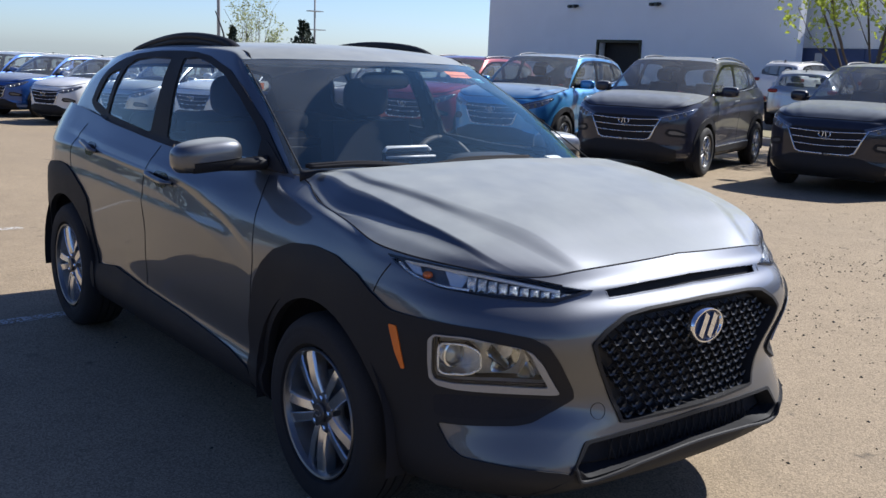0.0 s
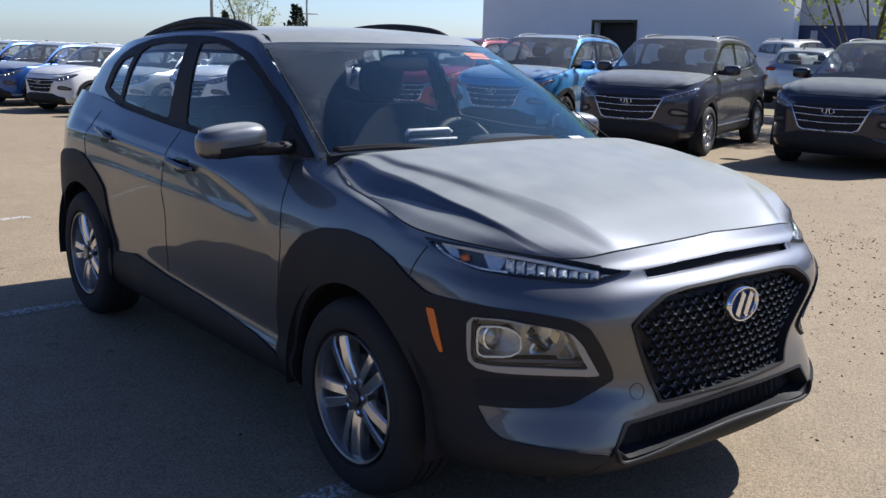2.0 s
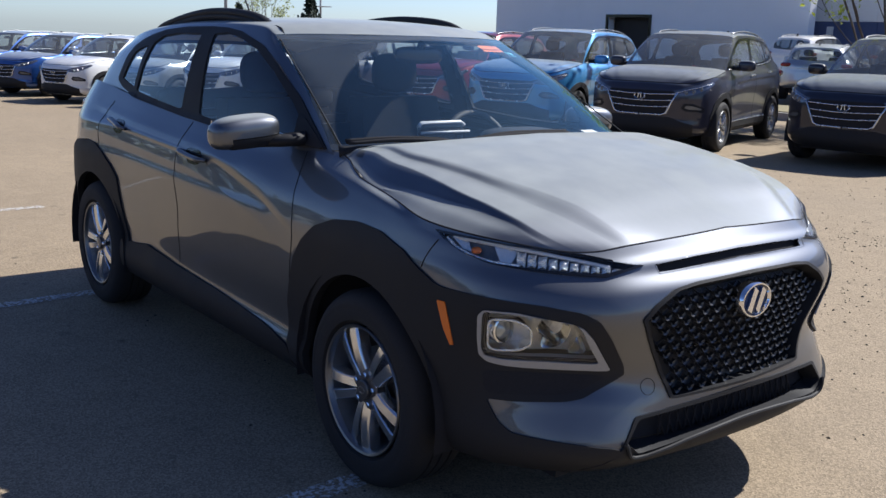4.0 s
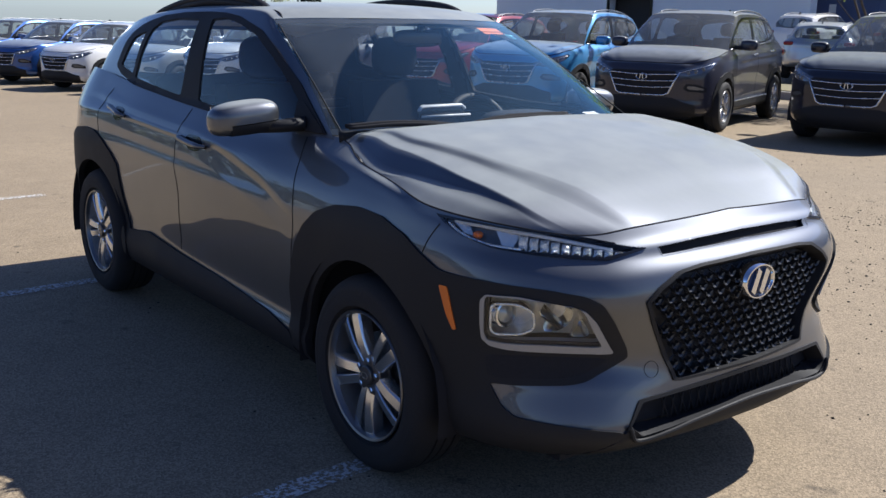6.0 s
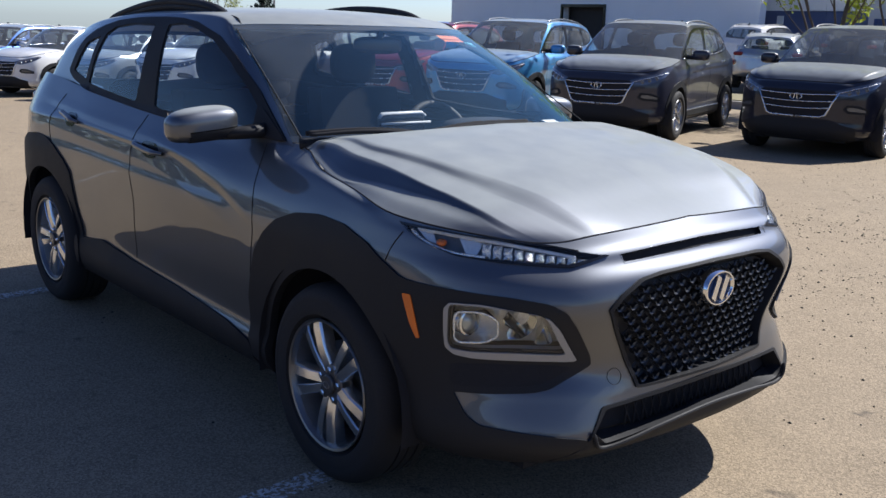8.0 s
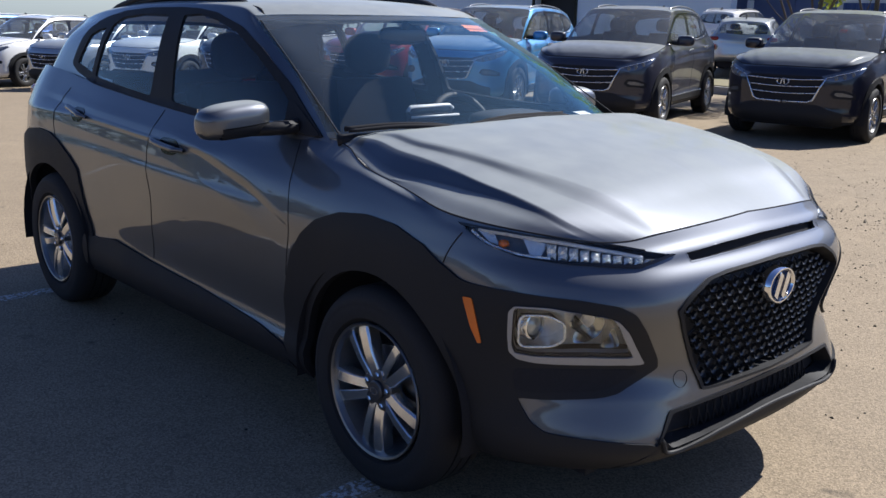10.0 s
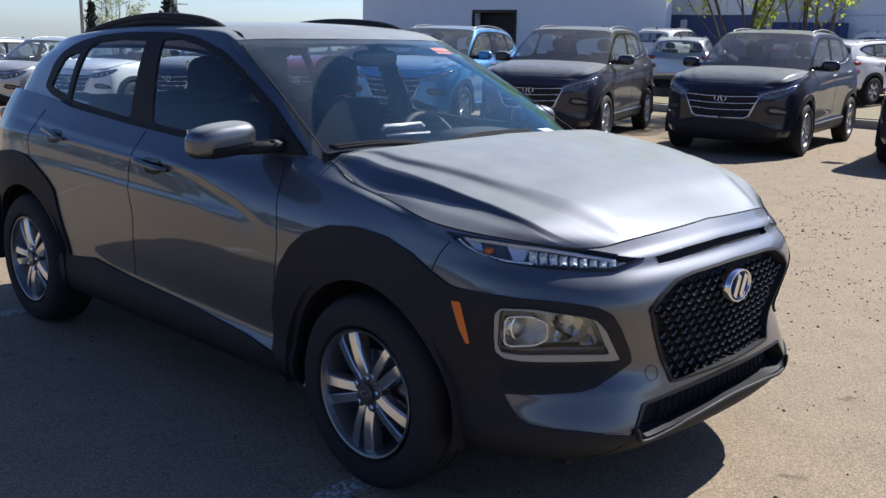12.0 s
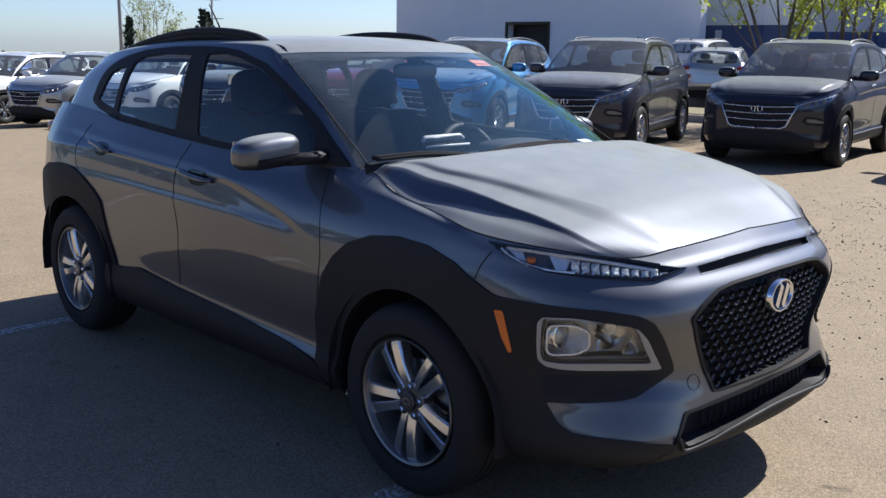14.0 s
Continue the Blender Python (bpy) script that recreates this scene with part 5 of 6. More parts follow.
# ---- parked sport utility vehicles ----
# dust film thickened to paint in the pale haze on the panes
TINT = clear_glass("dusty_hazed_car_glass", (.80, .85, .86), 1.75, .15)
CARS = {
    "charcoal": mat("charcoal_car_paint", (.028, .029, .043), .30, .0, var=.2, scale=3, fine=700, coat=.75, spec=.2),
    "black": mat("black_car_paint", (.014, .0155, .027), .30, .0, var=.3, scale=3, fine=700, coat=.75, spec=.2),
    "blue": mat("bright_blue_car_paint", (.05, .24, .50), .3, .4, var=.06, scale=3, fine=700, coat=1),
    "royal": mat("deep_blue_car_paint", (.015, .07, .26), .3, .5, var=.06, scale=3, fine=700, coat=1),
    "white": mat("white_car_paint", (.72, .72, .71), .3, 0, var=.04, scale=3, coat=1),
    "silver": mat("silver_car_paint", (.42, .43, .44), .3, .8, var=.05, scale=3, fine=700, coat=1),
    "red": mat("red_car_paint", (.22, .022, .026), .3, .4, var=.06, scale=3, fine=700, coat=1),
}
# dust strengthened so its colour carries added light on the upward panels
for colour in ("charcoal", "black", "blue", "royal", "silver"):
    dust_and_brighten(CARS[colour], .36)
STEEL_RAIL = mat("grey_rail_metal", (.16, .165, .175), .35, .7, var=.08)
SUV_PLAN = [(-2.24, 0), (-2.20, .50), (-2.06, .77), (-1.82, .875), (-1.335, .915), (-.9, .908), (-.2, .905), (.4, .905), (.80, .905),
            (1.335, .922), (1.66, .905), (1.93, .82), (2.12, .62), (2.19, .40), (2.225, 0)]
SUV_ROWS = [
    ({0: .40, 3: .36, 4: .28, 5: .24, 8: .24, 10: .25, 12: .235, 14: .225}, {0: .14, 4: .12, 8: .12, 10: .12, 14: .12}),
    ({0: .45, 3: .41, 4: .33, 5: .29, 8: .29, 10: .30, 12: .29, 14: .28}, {0: .06, 4: .03, 8: .03, 10: .05, 12: .04, 14: .04}),
    ({0: .52, 3: .48, 5: .38, 8: .37, 10: .38, 12: .37, 14: .36}, {0: .02, 4: .012, 6: .012, 8: .012, 10: .016, 12: .004, 14: .0}),
    ({0: .60, 3: .56, 5: .48, 8: .46, 10: .48, 12: .48, 14: .46}, {0: .01, 4: .008, 6: .030, 8: .026, 10: .006, 12: .010, 14: .008}),
    ({0: .72, 3: .68, 5: .64, 8: .62, 10: .62, 12: .60, 14: .60}, {0: .02, 4: .0, 6: .020, 8: .016, 10: .0, 12: .004, 14: .010}),
    ({0: .84, 3: .84, 5: .84, 8: .81, 10: .78, 12: .74, 14: .74}, {0: .03, 4: .0, 6: .004, 8: .006, 10: .0, 12: .0, 14: .002}),
    ({0: .92, 3: .95, 5: .94, 8: .90, 10: .88, 12: .82, 14: .82}, {0: .04, 4: .006, 6: .0, 8: .006, 10: .008, 12: .006, 14: .008}),
    ({0: .98, 3: 1.04, 5: 1.03, 8: .985, 10: .94, 12: .865, 14: .87}, {0: .04, 4: .016, 6: .012, 8: .022, 10: .018, 12: .020, 14: .022}),
    ({0: 1.02, 3: 1.11, 5: 1.08, 8: 1.04, 10: .985, 12: .90, 14: .905}, {0: .05, 4: .03, 6: .026, 8: .046, 10: .03, 12: .04, 14: .042}),
    ({0: 1.05, 3: 1.18, 5: 1.135, 8: 1.09, 10: 1.02, 12: .93, 14: .935}, {0: .06, 4: .075, 6: .065, 8: .085, 10: .042, 12: .062, 14: .066}),
    ({0: 1.08, 3: 1.25, 5: 1.19, 6: 1.165, 7: 1.145, 8: 1.135, 9: 1.085, 10: 1.05, 11: 1.005, 12: .955, 13: .957, 14: .962},
     {0: .08, 3: .13, 5: .11, 7: .10, 8: .12, 9: .092, 10: .056, 11: .068, 12: .092, 14: .095}),
]
SUV_GREEN = [
    [(1.0, .78, 1.13), (.70, .722, 1.350), (.38, .662, 1.553), (.32, .60, 1.616), (.42, .32, 1.634), (.46, 0, 1.638)],
    [(.60, .80, 1.141), (.42, .748, 1.372), (.16, .675, 1.587), (.12, .605, 1.647), (.15, .32, 1.671), (.16, 0, 1.677)],
    [(-.25, .81, 1.157), (-.25, .752, 1.394), (-.25, .68, 1.605), (-.25, .605, 1.660), (-.25, .32, 1.687), (-.25, 0, 1.694)],
    [(-.80, .80, 1.179), (-.81, .745, 1.399), (-.83, .668, 1.601), (-.84, .592, 1.654), (-.85, .31, 1.681), (-.85, 0, 1.689)],
    [(-1.35, .78, 1.213), (-1.35, .722, 1.394), (-1.38, .648, 1.570), (-1.40, .572, 1.622), (-1.42, .30, 1.649), (-1.42, 0, 1.657)],
    [(-1.80, .75, 1.246), (-1.76, .682, 1.383), (-1.74, .612, 1.521), (-1.76, .542, 1.572), (-1.80, .29, 1.605), (-1.81, 0, 1.613)],
    [(-2.04, .70, 1.196), (-1.99, .63, 1.339), (-1.90, .562, 1.482), (-1.91, .502, 1.534), (-1.97, .28, 1.572), (-1.99, 0, 1.580)],
]
SUV_COWL = [(.97, .78, 1.132), (1.05, .62, 1.145), (1.12, .35, 1.155), (1.145, 0, 1.158)]
SUV_FOOT = [(1.0, .775, 1.13), (1.08, .60, 1.14), (1.14, .35, 1.15), (1.165, 0, 1.153)]
SUV_DLO = [(.92, 1.135), (.72, 1.284), (.50, 1.433), (.30, 1.537), (.10, 1.584), (-.25, 1.600), (-.8, 1.594), (-1.3, 1.561), (-1.55, 1.513), (-1.72, 1.444),
           (-1.70, 1.389), (-1.50, 1.300), (-1.30, 1.257), (-.85, 1.220), (-.2, 1.194), (.4, 1.165)]
SUV_PANES = {
    "front_door": [(-.20, 1.218), (-.24, 1.565), (.05, 1.557), (.28, 1.502), (.46, 1.414), (.64, 1.300), (.72, 1.196)],
    "rear_door": [(-.31, 1.224), (-.35, 1.567), (-.8, 1.561), (-1.10, 1.537), (-1.14, 1.273), (-.85, 1.242)],
    "quarter": [(-1.19, 1.282), (-1.16, 1.528), (-1.4, 1.495), (-1.60, 1.447), (-1.64, 1.399), (-1.45, 1.323)],
}
SUV_GRILLE = [(-.50, .825), (-.44, .85), (.44, .85), (.50, .825), (.37, .55), (.31, .527), (-.31, .527), (-.37, .55)]
SUV_LAMP = [(1.215, .855), (1.18, .805), (1.07, .79), (.90, .828), (.72, .898), (.60, .965), (.66, .985), (.85, .945), (1.05, .90)]
SUV_ARCH, SUV_AXLE = .405, .352


def build_suv(paint):
    """One parked vehicle: nose to +x, wheels on z = 0."""
    car = new("suv")
    lo1, up1 = lower_shell(SUV_PLAN, SUV_ROWS, {-2: 1.06, -1.4: 1.035, 0: 1.0, .8: .955, 1.2: .94}, .009), upper_shell(SUV_GREEN)
    lo, up, ho = lo1[::3, ::2], up1[::2, ::2], hood_shell(lo1, SUV_COWL, 2.0, (1.128, 1.080, 1.022), .40)[::4, ::3]
    sc, ta = screen_shell(up1, SUV_FOOT)[::3, ::3], tail_shell(lo1, up1)
    vs, fs, base = [], [], 0
    for G in (lo, up, ho, ta):
        for s in (-1, 1):
            vs.append((G * (1, s, 1)).reshape(-1, 3))
            fs += grid_faces(*G.shape[:2], base)
            base += G.shape[0] * G.shape[1]
    tree = BVHTree.FromPolygons([Vector(v) for v in np.concatenate(vs)], fs)
    c = centres(lo)
    x, y, z = c[..., 0], c[..., 1], c[..., 2]
    hole = np.zeros(x.shape, bool)
    for cx in (-1.335, 1.335):
        hole |= (np.hypot(x - cx, z - SUV_AXLE) < SUV_ARCH + .008) & (y > .6) | (np.hypot(x - cx, z - .2) < SUV_ARCH - .05) & (y > .6)
    cu = centres(up)
    uxz = cu[..., [0, 2]].reshape(-1, 2)
    pane_hole = np.zeros(len(uxz), bool)
    for p in SUV_PANES.values():
        pane_hole |= inside(p, uxz) & (cu[..., 1] > .5).ravel()
    pane_hole = pane_hole.reshape(cu.shape[:2])
    everything = lambda G: np.ones((G.shape[0] - 1, G.shape[1] - 1), bool)
    ti, tj = np.meshgrid(np.arange(ta.shape[0] - 1), np.arange(ta.shape[1] - 1), indexing="ij")
    pane_t = (ti >= 3) & (ti <= 12) & (tj >= 14)
    for s in (-1, 1):
        for name, m in (("bumper", x > 1.6), ("fender", (x > .8) & (x <= 1.6)), ("front_door", (x > -.225) & (x <= .8)), ("rear_door", (x > -1) & (x <= -.225)), ("rear_quarter", x <= -1)):
            grid_panel(name, lo, m & ~hole, paint, car, s, out=(.3, 1, 0) if name != "rear_quarter" else (-.5, 1, 0))
        grid_panel("side_frame", up, ~pane_hole, paint, car, s)
        grid_panel("hood", ho, everything(ho), paint, car, s, out=(0, 0, 1))
        grid_panel("tailgate", ta, ~pane_t, paint, car, s, out=(-1, 0, 0))
        grid_panel("rear_window", ta, pane_t, TINT, car, s, out=(-1, 0, 0)).visible_shadow = False
    full = np.concatenate([sc * (1, -1, 1), sc[:, ::-1][:, 1:]], 1)
    grid_panel("windscreen", full, everything(full), TINT, car, out=(1, 0, 1), label="dusty windscreen with painted-on haze").visible_shadow = False
    add_pair("window_surround", panel_data(tree, "side", SUV_DLO, list(SUV_PANES.values()), .004, .01, .035, .2), GLOSS_BLACK, car)
    for name, p in SUV_PANES.items():
        for ob in add_pair(name + "_window", panel_data(tree, "side", p, (), .001, .003, .06, .15), TINT, car):
            ob.visible_shadow = False
    for s in (-1, 1):
        belt = on_body(tree, "side", catmull([(.90, 1.135), (.4, 1.158), (-.2, 1.184), (-.85, 1.208), (-1.30, 1.24), (-1.52, 1.285)], 24), .008) * (1, -s, 1)
        part_mesh("belt_moulding", mesh_of("belt_moulding", *tube(belt, .008, 6), [CHROME]), car)
    # cabin
    part("dashboard", box_bm((.50, -.72, .8), (1.0, .72, 1.12), .06), DASH, car)
    part("cabin_floor", box_bm((-1.8, -.70, .42), (.8, .70, .52), .02), DASH, car)
    part("load_cover", box_bm((-1.90, -.68, .6), (-1.3, .68, 1.08), .04), DASH, car)
    for yy in (-.38, .38):
        seat(car, yy, .04, .5, "charcoal cloth front seat", .66)
    seat(car, 0, -.92, 1.2, "charcoal cloth rear bench", .5)
    part_mesh("rear_view_mirror", fixed_normals(*blob((.42, 0, 1.50), (.05, .25, .08), 3.4), "rear_view_mirror", [GLOSS_BLACK]), car)
    for s in (-1, 1):
        v, f = blob((-2.0, s * .715, 1.06), (.34, .28, .13), 3)
        part_mesh("tail_lamp", fixed_normals(v, f, "tail_lamp", [RED_LENS]), car, "red tail lamp")
    # black lower cladding and arches
    fo = [(.87, .28), (.865, .52), (.94, .69), (1.04, .77), (1.18, .822), (1.335, .838), (1.49, .822), (1.63, .77), (1.73, .69), (1.80, .52), (1.78, .28)]
    add_pair("front_arch_trim", panel_data(tree, "side", arch_ring(1.335, fo, -12, 192, 30, SUV_ARCH, SUV_AXLE), (), .008, .03, .04, .1), PLASTIC, car)
    ro = [(a - 2.67, b) for a, b in fo]
    add_pair("rear_arch_trim", panel_data(tree, "side", arch_ring(-1.335, ro, -12, 192, 30, SUV_ARCH, SUV_AXLE), (), .008, .03, .04, .1), PLASTIC, car)
    add_pair("sill_trim", panel_data(tree, "side", [(-.88, .26), (-.88, .40), (.88, .385), (.88, .26)], (), .01, .02, .06, .1), PLASTIC, car)
    add_pair("sill_moulding", tube(on_body(tree, "side", np.stack([np.linspace(-.86, .86, 12), np.linspace(.415, .40, 12)], 1), .012), .010, 6), CHROME, car)
    low = [(-.70, .24), (-.72, .40), (-.58, .44), (-.42, .50), (.42, .50), (.58, .44), (.72, .40), (.70, .24)]
    add_pair("lower_bumper", panel_data(tree, "front", low, (), .006, .02, .05, .1), PLASTIC, car, both=False)
    # grille with four bright bars, oval badge
    gr = add_pair("grille", panel_data(tree, "front", SUV_GRILLE, (), .004, .01, .05, .1), DARK, car, "black grille with bright bars", both=False)[0]
    for i, zz in enumerate((.815, .73, .645)):
        w = float(np.interp(zz, [.527, .55, .825], [.30, .365, .49]))
        p = on_body(tree, "front", np.stack([np.linspace(-w, w, 18), zz - .018 * np.cos(np.linspace(-1.5, 1.5, 18))], 1), .016)
        part_mesh("grille_bar", mesh_of("grille_bar", *tube(p, .010, 8, .8), [CHROME]), gr)
    for s in (-1, 1):
        p = on_body(tree, "front", np.array([(s * .505, .835), (s * .44, .70), (s * .375, .555), (s * .31, .527), (s * .01, .522)]), .012)
        part_mesh("grille_frame", mesh_of("grille_frame", *tube(p, .013, 8), [CHROME]), gr)
    ex = float(on_body(tree, "front", np.array([(.01, .765)]), .02)[0][0])
    v, f = lathe([(.082, -.01), (.082, .006), (.076, .012), (.066, .006)], 36, "x")
    badge = part_mesh("badge", split_sharp(mesh_of("badge", np.asarray(v) * (1, 1, .56) + (ex, 0, .77), f, [CHROME]), 40), car, "chrome oval badge")
    for p in ([(-.030, -.028), (-.018, -.03), (-.006, .028), (-.018, .03)], [(.018, -.03), (.030, -.028), (.018, .03), (.006, .028)]):
        v, f = prism(p, ex + .0, ex + .009, "x")
        part_mesh("badge_bar", fixed_normals(v + (0, 0, .77), f, "badge_bar", [CHROME], smooth=False), badge)
    lamps = add_pair("headlamp", panel_data(tree, 45, SUV_LAMP, (), .006, .02, .035, .12), mat_suvlamp, car, "swept-back clear headlamp")
    for ob, s in zip(lamps, (-1, 1)):
        for q in ((.86, .882), (.97, .85), (1.07, .832)):
            c0 = on_body(tree, 45, np.array([q]), .006)[0] * (1, -s, 1)
            v, f = lathe([(.030, -.02), (.030, .006), (.025, .008), (.018, .004), (0, .009)], 20, "x")
            part_mesh("lamp_eye", split_sharp(mesh_of("lamp_eye", np.asarray(v) + c0, f, [mat_suveye]), 40), ob)
        edge = on_body(tree, 45, catmull([(.64, .965), (.75, .938), (.90, .90), (1.05, .868), (1.17, .832)], 16), .010) * (1, -s, 1)
        part_mesh("lamp_strip", mesh_of("lamp_strip", *tube(edge, .005, 6), [CHROME]), ob)
    add_pair("fog_surround", panel_data(tree, 45, [(.78, .575), (1.06, .585), (1.12, .63), (1.08, .69), (.94, .685), (.78, .635)], (), .005, .02, .03, .15), PLASTIC, car)
    add_pair("fog_lamp", panel_data(tree, 45, [(.83, .605), (1.03, .615), (1.07, .632), (1.06, .662), (.97, .66), (.83, .628)], (), .008, .02, .03, .15), mat_suveye, car, "slim fog lamp")
    for s in (-1, 1):
        v, f = blob((.68, s * 1.0, 1.20), (.16, .25, .155), 3.0)
        mir = part_mesh("door_mirror", fixed_normals(v, f, "door_mirror", [paint]), car)
        part_mesh("mirror_arm", mesh_of("mirror_arm", *tube([(.70, s * .92, 1.155), (.74, s * .80, 1.17)], .03, 8), [PLASTIC]), mir)
        rail = catmull([(.16, s * .57, 1.645), (0, s * .585, 1.676), (-.5, s * .585, 1.698), (-1.2, s * .565, 1.663), (-1.62, s * .545, 1.598)], 24)
        part_mesh("roof_rail", mesh_of("roof_rail", *tube(rail, .013, 8), [STEEL_RAIL]), car)
    for x0, x1, zc in ((-.165, .065, 1.05), (-1.12, -.90, 1.085)):
        p = catmull([(x0, zc), (x0 + .06, zc), (x1 - .06, zc - .008), (x1, zc - .012)], 8)
        add_pair("door_handle", tube(on_body(tree, "side", p, .02), .013, 8), CHROME, car)
    add_pair("shut_line", strip_line(tree, "side", [(-.23, 1.17), (-.255, .92), (-.24, .75), (-.26, .42)], .008, .001), DARK, car)
    add_pair("shut_line", strip_line(tree, "side", [(.79, 1.12), (.86, .86), (.86, .60)], .008, .001), DARK, car)
    edge = lo[:, -1]
    i0 = int(np.argmin(np.abs(edge[:, 0] - 1.0) + (edge[:, 1] < .4) * 9))
    add_pair("hood_gap", tube(np.concatenate([edge[i0::4], edge[-1:]]) * (1, -1, 1), .006, 5), DARK, car)
    for x0 in (1.335, -1.335):
        for s in (-1, 1):
            wheel(car, x0, s * .912, s, 10, radius=SUV_AXLE, rim=.228)
            v, f = lathe([(SUV_ARCH + .03, .02), (SUV_ARCH + .03, -.26), (.12, -.265)], 24)
            v = np.asarray(v) + (x0, .895, SUV_AXLE)
            f = [q for q in f if v[list(q), 2].mean() > .26]
            part_mesh("wheel_liner", mesh_of("wheel_liner", *((v, f) if s > 0 else mirrored(v, f)), [DARK]), car)
    part("underbody", box_bm((-1.9, -.62, .20), (2.0, .62, .5), .03), DARK, car)
    v, f = prism([(-.02, 0), (.12, 0), (.02, .09), (-.01, .09)], -.012, .012, "y")
    part_mesh("roof_fin", fixed_normals(v * (-1, 1, 1) + (-1.55, 0, 1.632), f, "roof_fin", [GLOSS_BLACK], smooth=False), car)
    return car


mat_suveye = mat("dark_lamp_eye", (.14, .145, .15), .15, .4, var=.2)
mat_suvlamp = mat("lamp_under_clear_cover", (.13, .135, .15), .08, .6, var=.3, scale=14, fine=80, coat=1)


def repaint(car, old, paint):
    for o in car.children_recursive:
        for s in o.material_slots:
            if s.material == old:
                s.link = "OBJECT"
                s.material = paint


def park(fx, fy, heading):
    """Pose with the front axle's centre at (fx, fy)."""
    a = radians(heading)
    ox, oy = fx - 1.335 * math.cos(a), fy - 1.335 * math.sin(a)
    g = float(ground_height(fx, fy))
    return pose(ox, oy, g, 0, 0, heading)


suv = build_suv(CARS["charcoal"])
suv.matrix_basis = park(-5.35, 8.65, -70.7)
ROW = [("black", -2.78, 9.72, -80.5, "black mid-size utility vehicle with dusty hood, nose-out in a row"),
       ("black", -.05, 10.25, -82, "black mid-size utility vehicle parked at the row's end"),
       ("blue", -8.1, 8.55, -69, "bright blue mid-size utility vehicle in a row"),
       ("red", -11.0, 8.9, -70, "dark red mid-size utility vehicle in a row"),
       ("charcoal", -13.6, 7.75, -69, "charcoal mid-size utility vehicle in a row"),
       ("white", -16.3, 7.05, -69, "white mid-size utility vehicle in a row"),
       ("silver", -19.0, 6.3, -69, "silver mid-size utility vehicle in a row"),
       ("white", -21.6, 5.45, -68, "white mid-size utility vehicle with black lower trim"),
       ("royal", -24.4, 4.9, -67, "deep blue mid-size utility vehicle in a row"),
       ("royal", -27.2, 4.3, -67, "deep blue mid-size utility vehicle at the far end"),
       ("white", -15.2, 29.6, 100, "white utility vehicle seen from behind"),
       ("white", -8.6, 32.0, 100, "white utility vehicle seen from behind"),
       ("charcoal", -11.8, 30.4, 98, "charcoal car seen from behind")]
LOW_CARS = [("silver", -11.4, 23.2, 116, "silver saloon seen from behind, red tail lamps"),
            ("white", -5.5, 23.3, 84, "white saloon with red tail lamp beyond a kerb")]
tagged(suv, "charcoal mid-size utility vehicle with bright grille bars in a row", "car", "parked utility vehicles", "thing")
for colour, fx, fy, hd, text in ROW:
    other = copy_thing(suv, park(fx, fy, hd))
    repaint(other, CARS["charcoal"], CARS[colour])
    tagged(other, text, "car", "parked utility vehicles", "thing")

for colour, fx, fy, hd, text in LOW_CARS:
    other = copy_thing(suv, park(fx, fy, hd) @ Matrix.Diagonal((1.06, 1, .87, 1)))
    repaint(other, CARS["charcoal"], CARS[colour])
    tagged(other, text, "car", "parked saloon cars", "thing")

# ---- buildings ----
WALL = mat("grey_render_wall", (.82, .83, .84), .85, var=.06, scale=.5, fine=30, bump=.1, alt=(.78, .79, .80))
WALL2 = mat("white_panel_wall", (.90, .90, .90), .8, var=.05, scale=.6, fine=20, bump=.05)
GREY_BAY = mat("grey_panel_wall", (.52, .53, .55), .8, var=.05, scale=.6, fine=20)
BAND = mat("blue_painted_band", (.085, .12, .24), .6, var=.12, scale=1, fine=20)
STEEL = mat("galvanised_steel", (.33, .34, .35), .45, .8, var=.1, scale=5, fine=60)
BARK = mat("young_bark", (.11, .085, .065), .9, var=.3, scale=14, fine=120, bump=.5)

grey = new("workshop_building")
tagged(grey, "large plain grey rendered workshop with a dark doorway", "building", kind="thing")
for lo, hi in (((-33.0, 29.3, -.6), (-25.57, 29.7, 9)), ((-23.23, 29.3, -.6), (-15.93, 29.7, 9)), ((-25.57, 29.3, 2.53), (-23.23, 29.7, 9))):
    part("wall", box_bm(lo, hi), WALL, grey)
part("wall", box_bm((-33.0, 29.7, -.6), (-32.6, 35.1, 9)), WALL, grey)
part("wall", box_bm((-33.0, 35.1, -.6), (-19.6, 35.5, 9)), WALL, grey)
v, f = prism([(-15.95, 29.7), (-19.6, 35.1), (-20.1, 35.1), (-16.45, 29.7)], -.6, 9, "z")
part_mesh("wall", fixed_normals(v, f, "wall", [WALL], smooth=False), grey)
v, f = prism([(-33.2, 29.1), (-15.73, 29.1), (-15.73, 29.7), (-19.6, 35.7), (-33.2, 35.7)], 9, 9.3, "z")
part_mesh("roof", fixed_normals(v, f, "roof", [WALL], smooth=False), grey)
v, f = prism([(-32.6, 29.7), (-16.5, 29.7), (-20.2, 35.1), (-32.6, 35.1)], -.7, -.45, "z")
part_mesh("floor", fixed_normals(v, f, "floor", [WALL], smooth=False), grey)
part("door_frame", box_bm((-25.66, 29.24, 2.50), (-23.14, 29.32, 2.62)), GLOSS_BLACK, grey)
for x0 in (-25.66, -23.24):
    part("door_frame", box_bm((x0, 29.24, -.5), (x0 + .1, 29.32, 2.50)), GLOSS_BLACK, grey)
part("door_leaf", box_bm((-25.6, 29.78, -.5), (-23.2, 29.84, 2.55)), mat("dark_door", (.02, .018, .016), .7, var=.2), grey, "dark door set back in the opening")
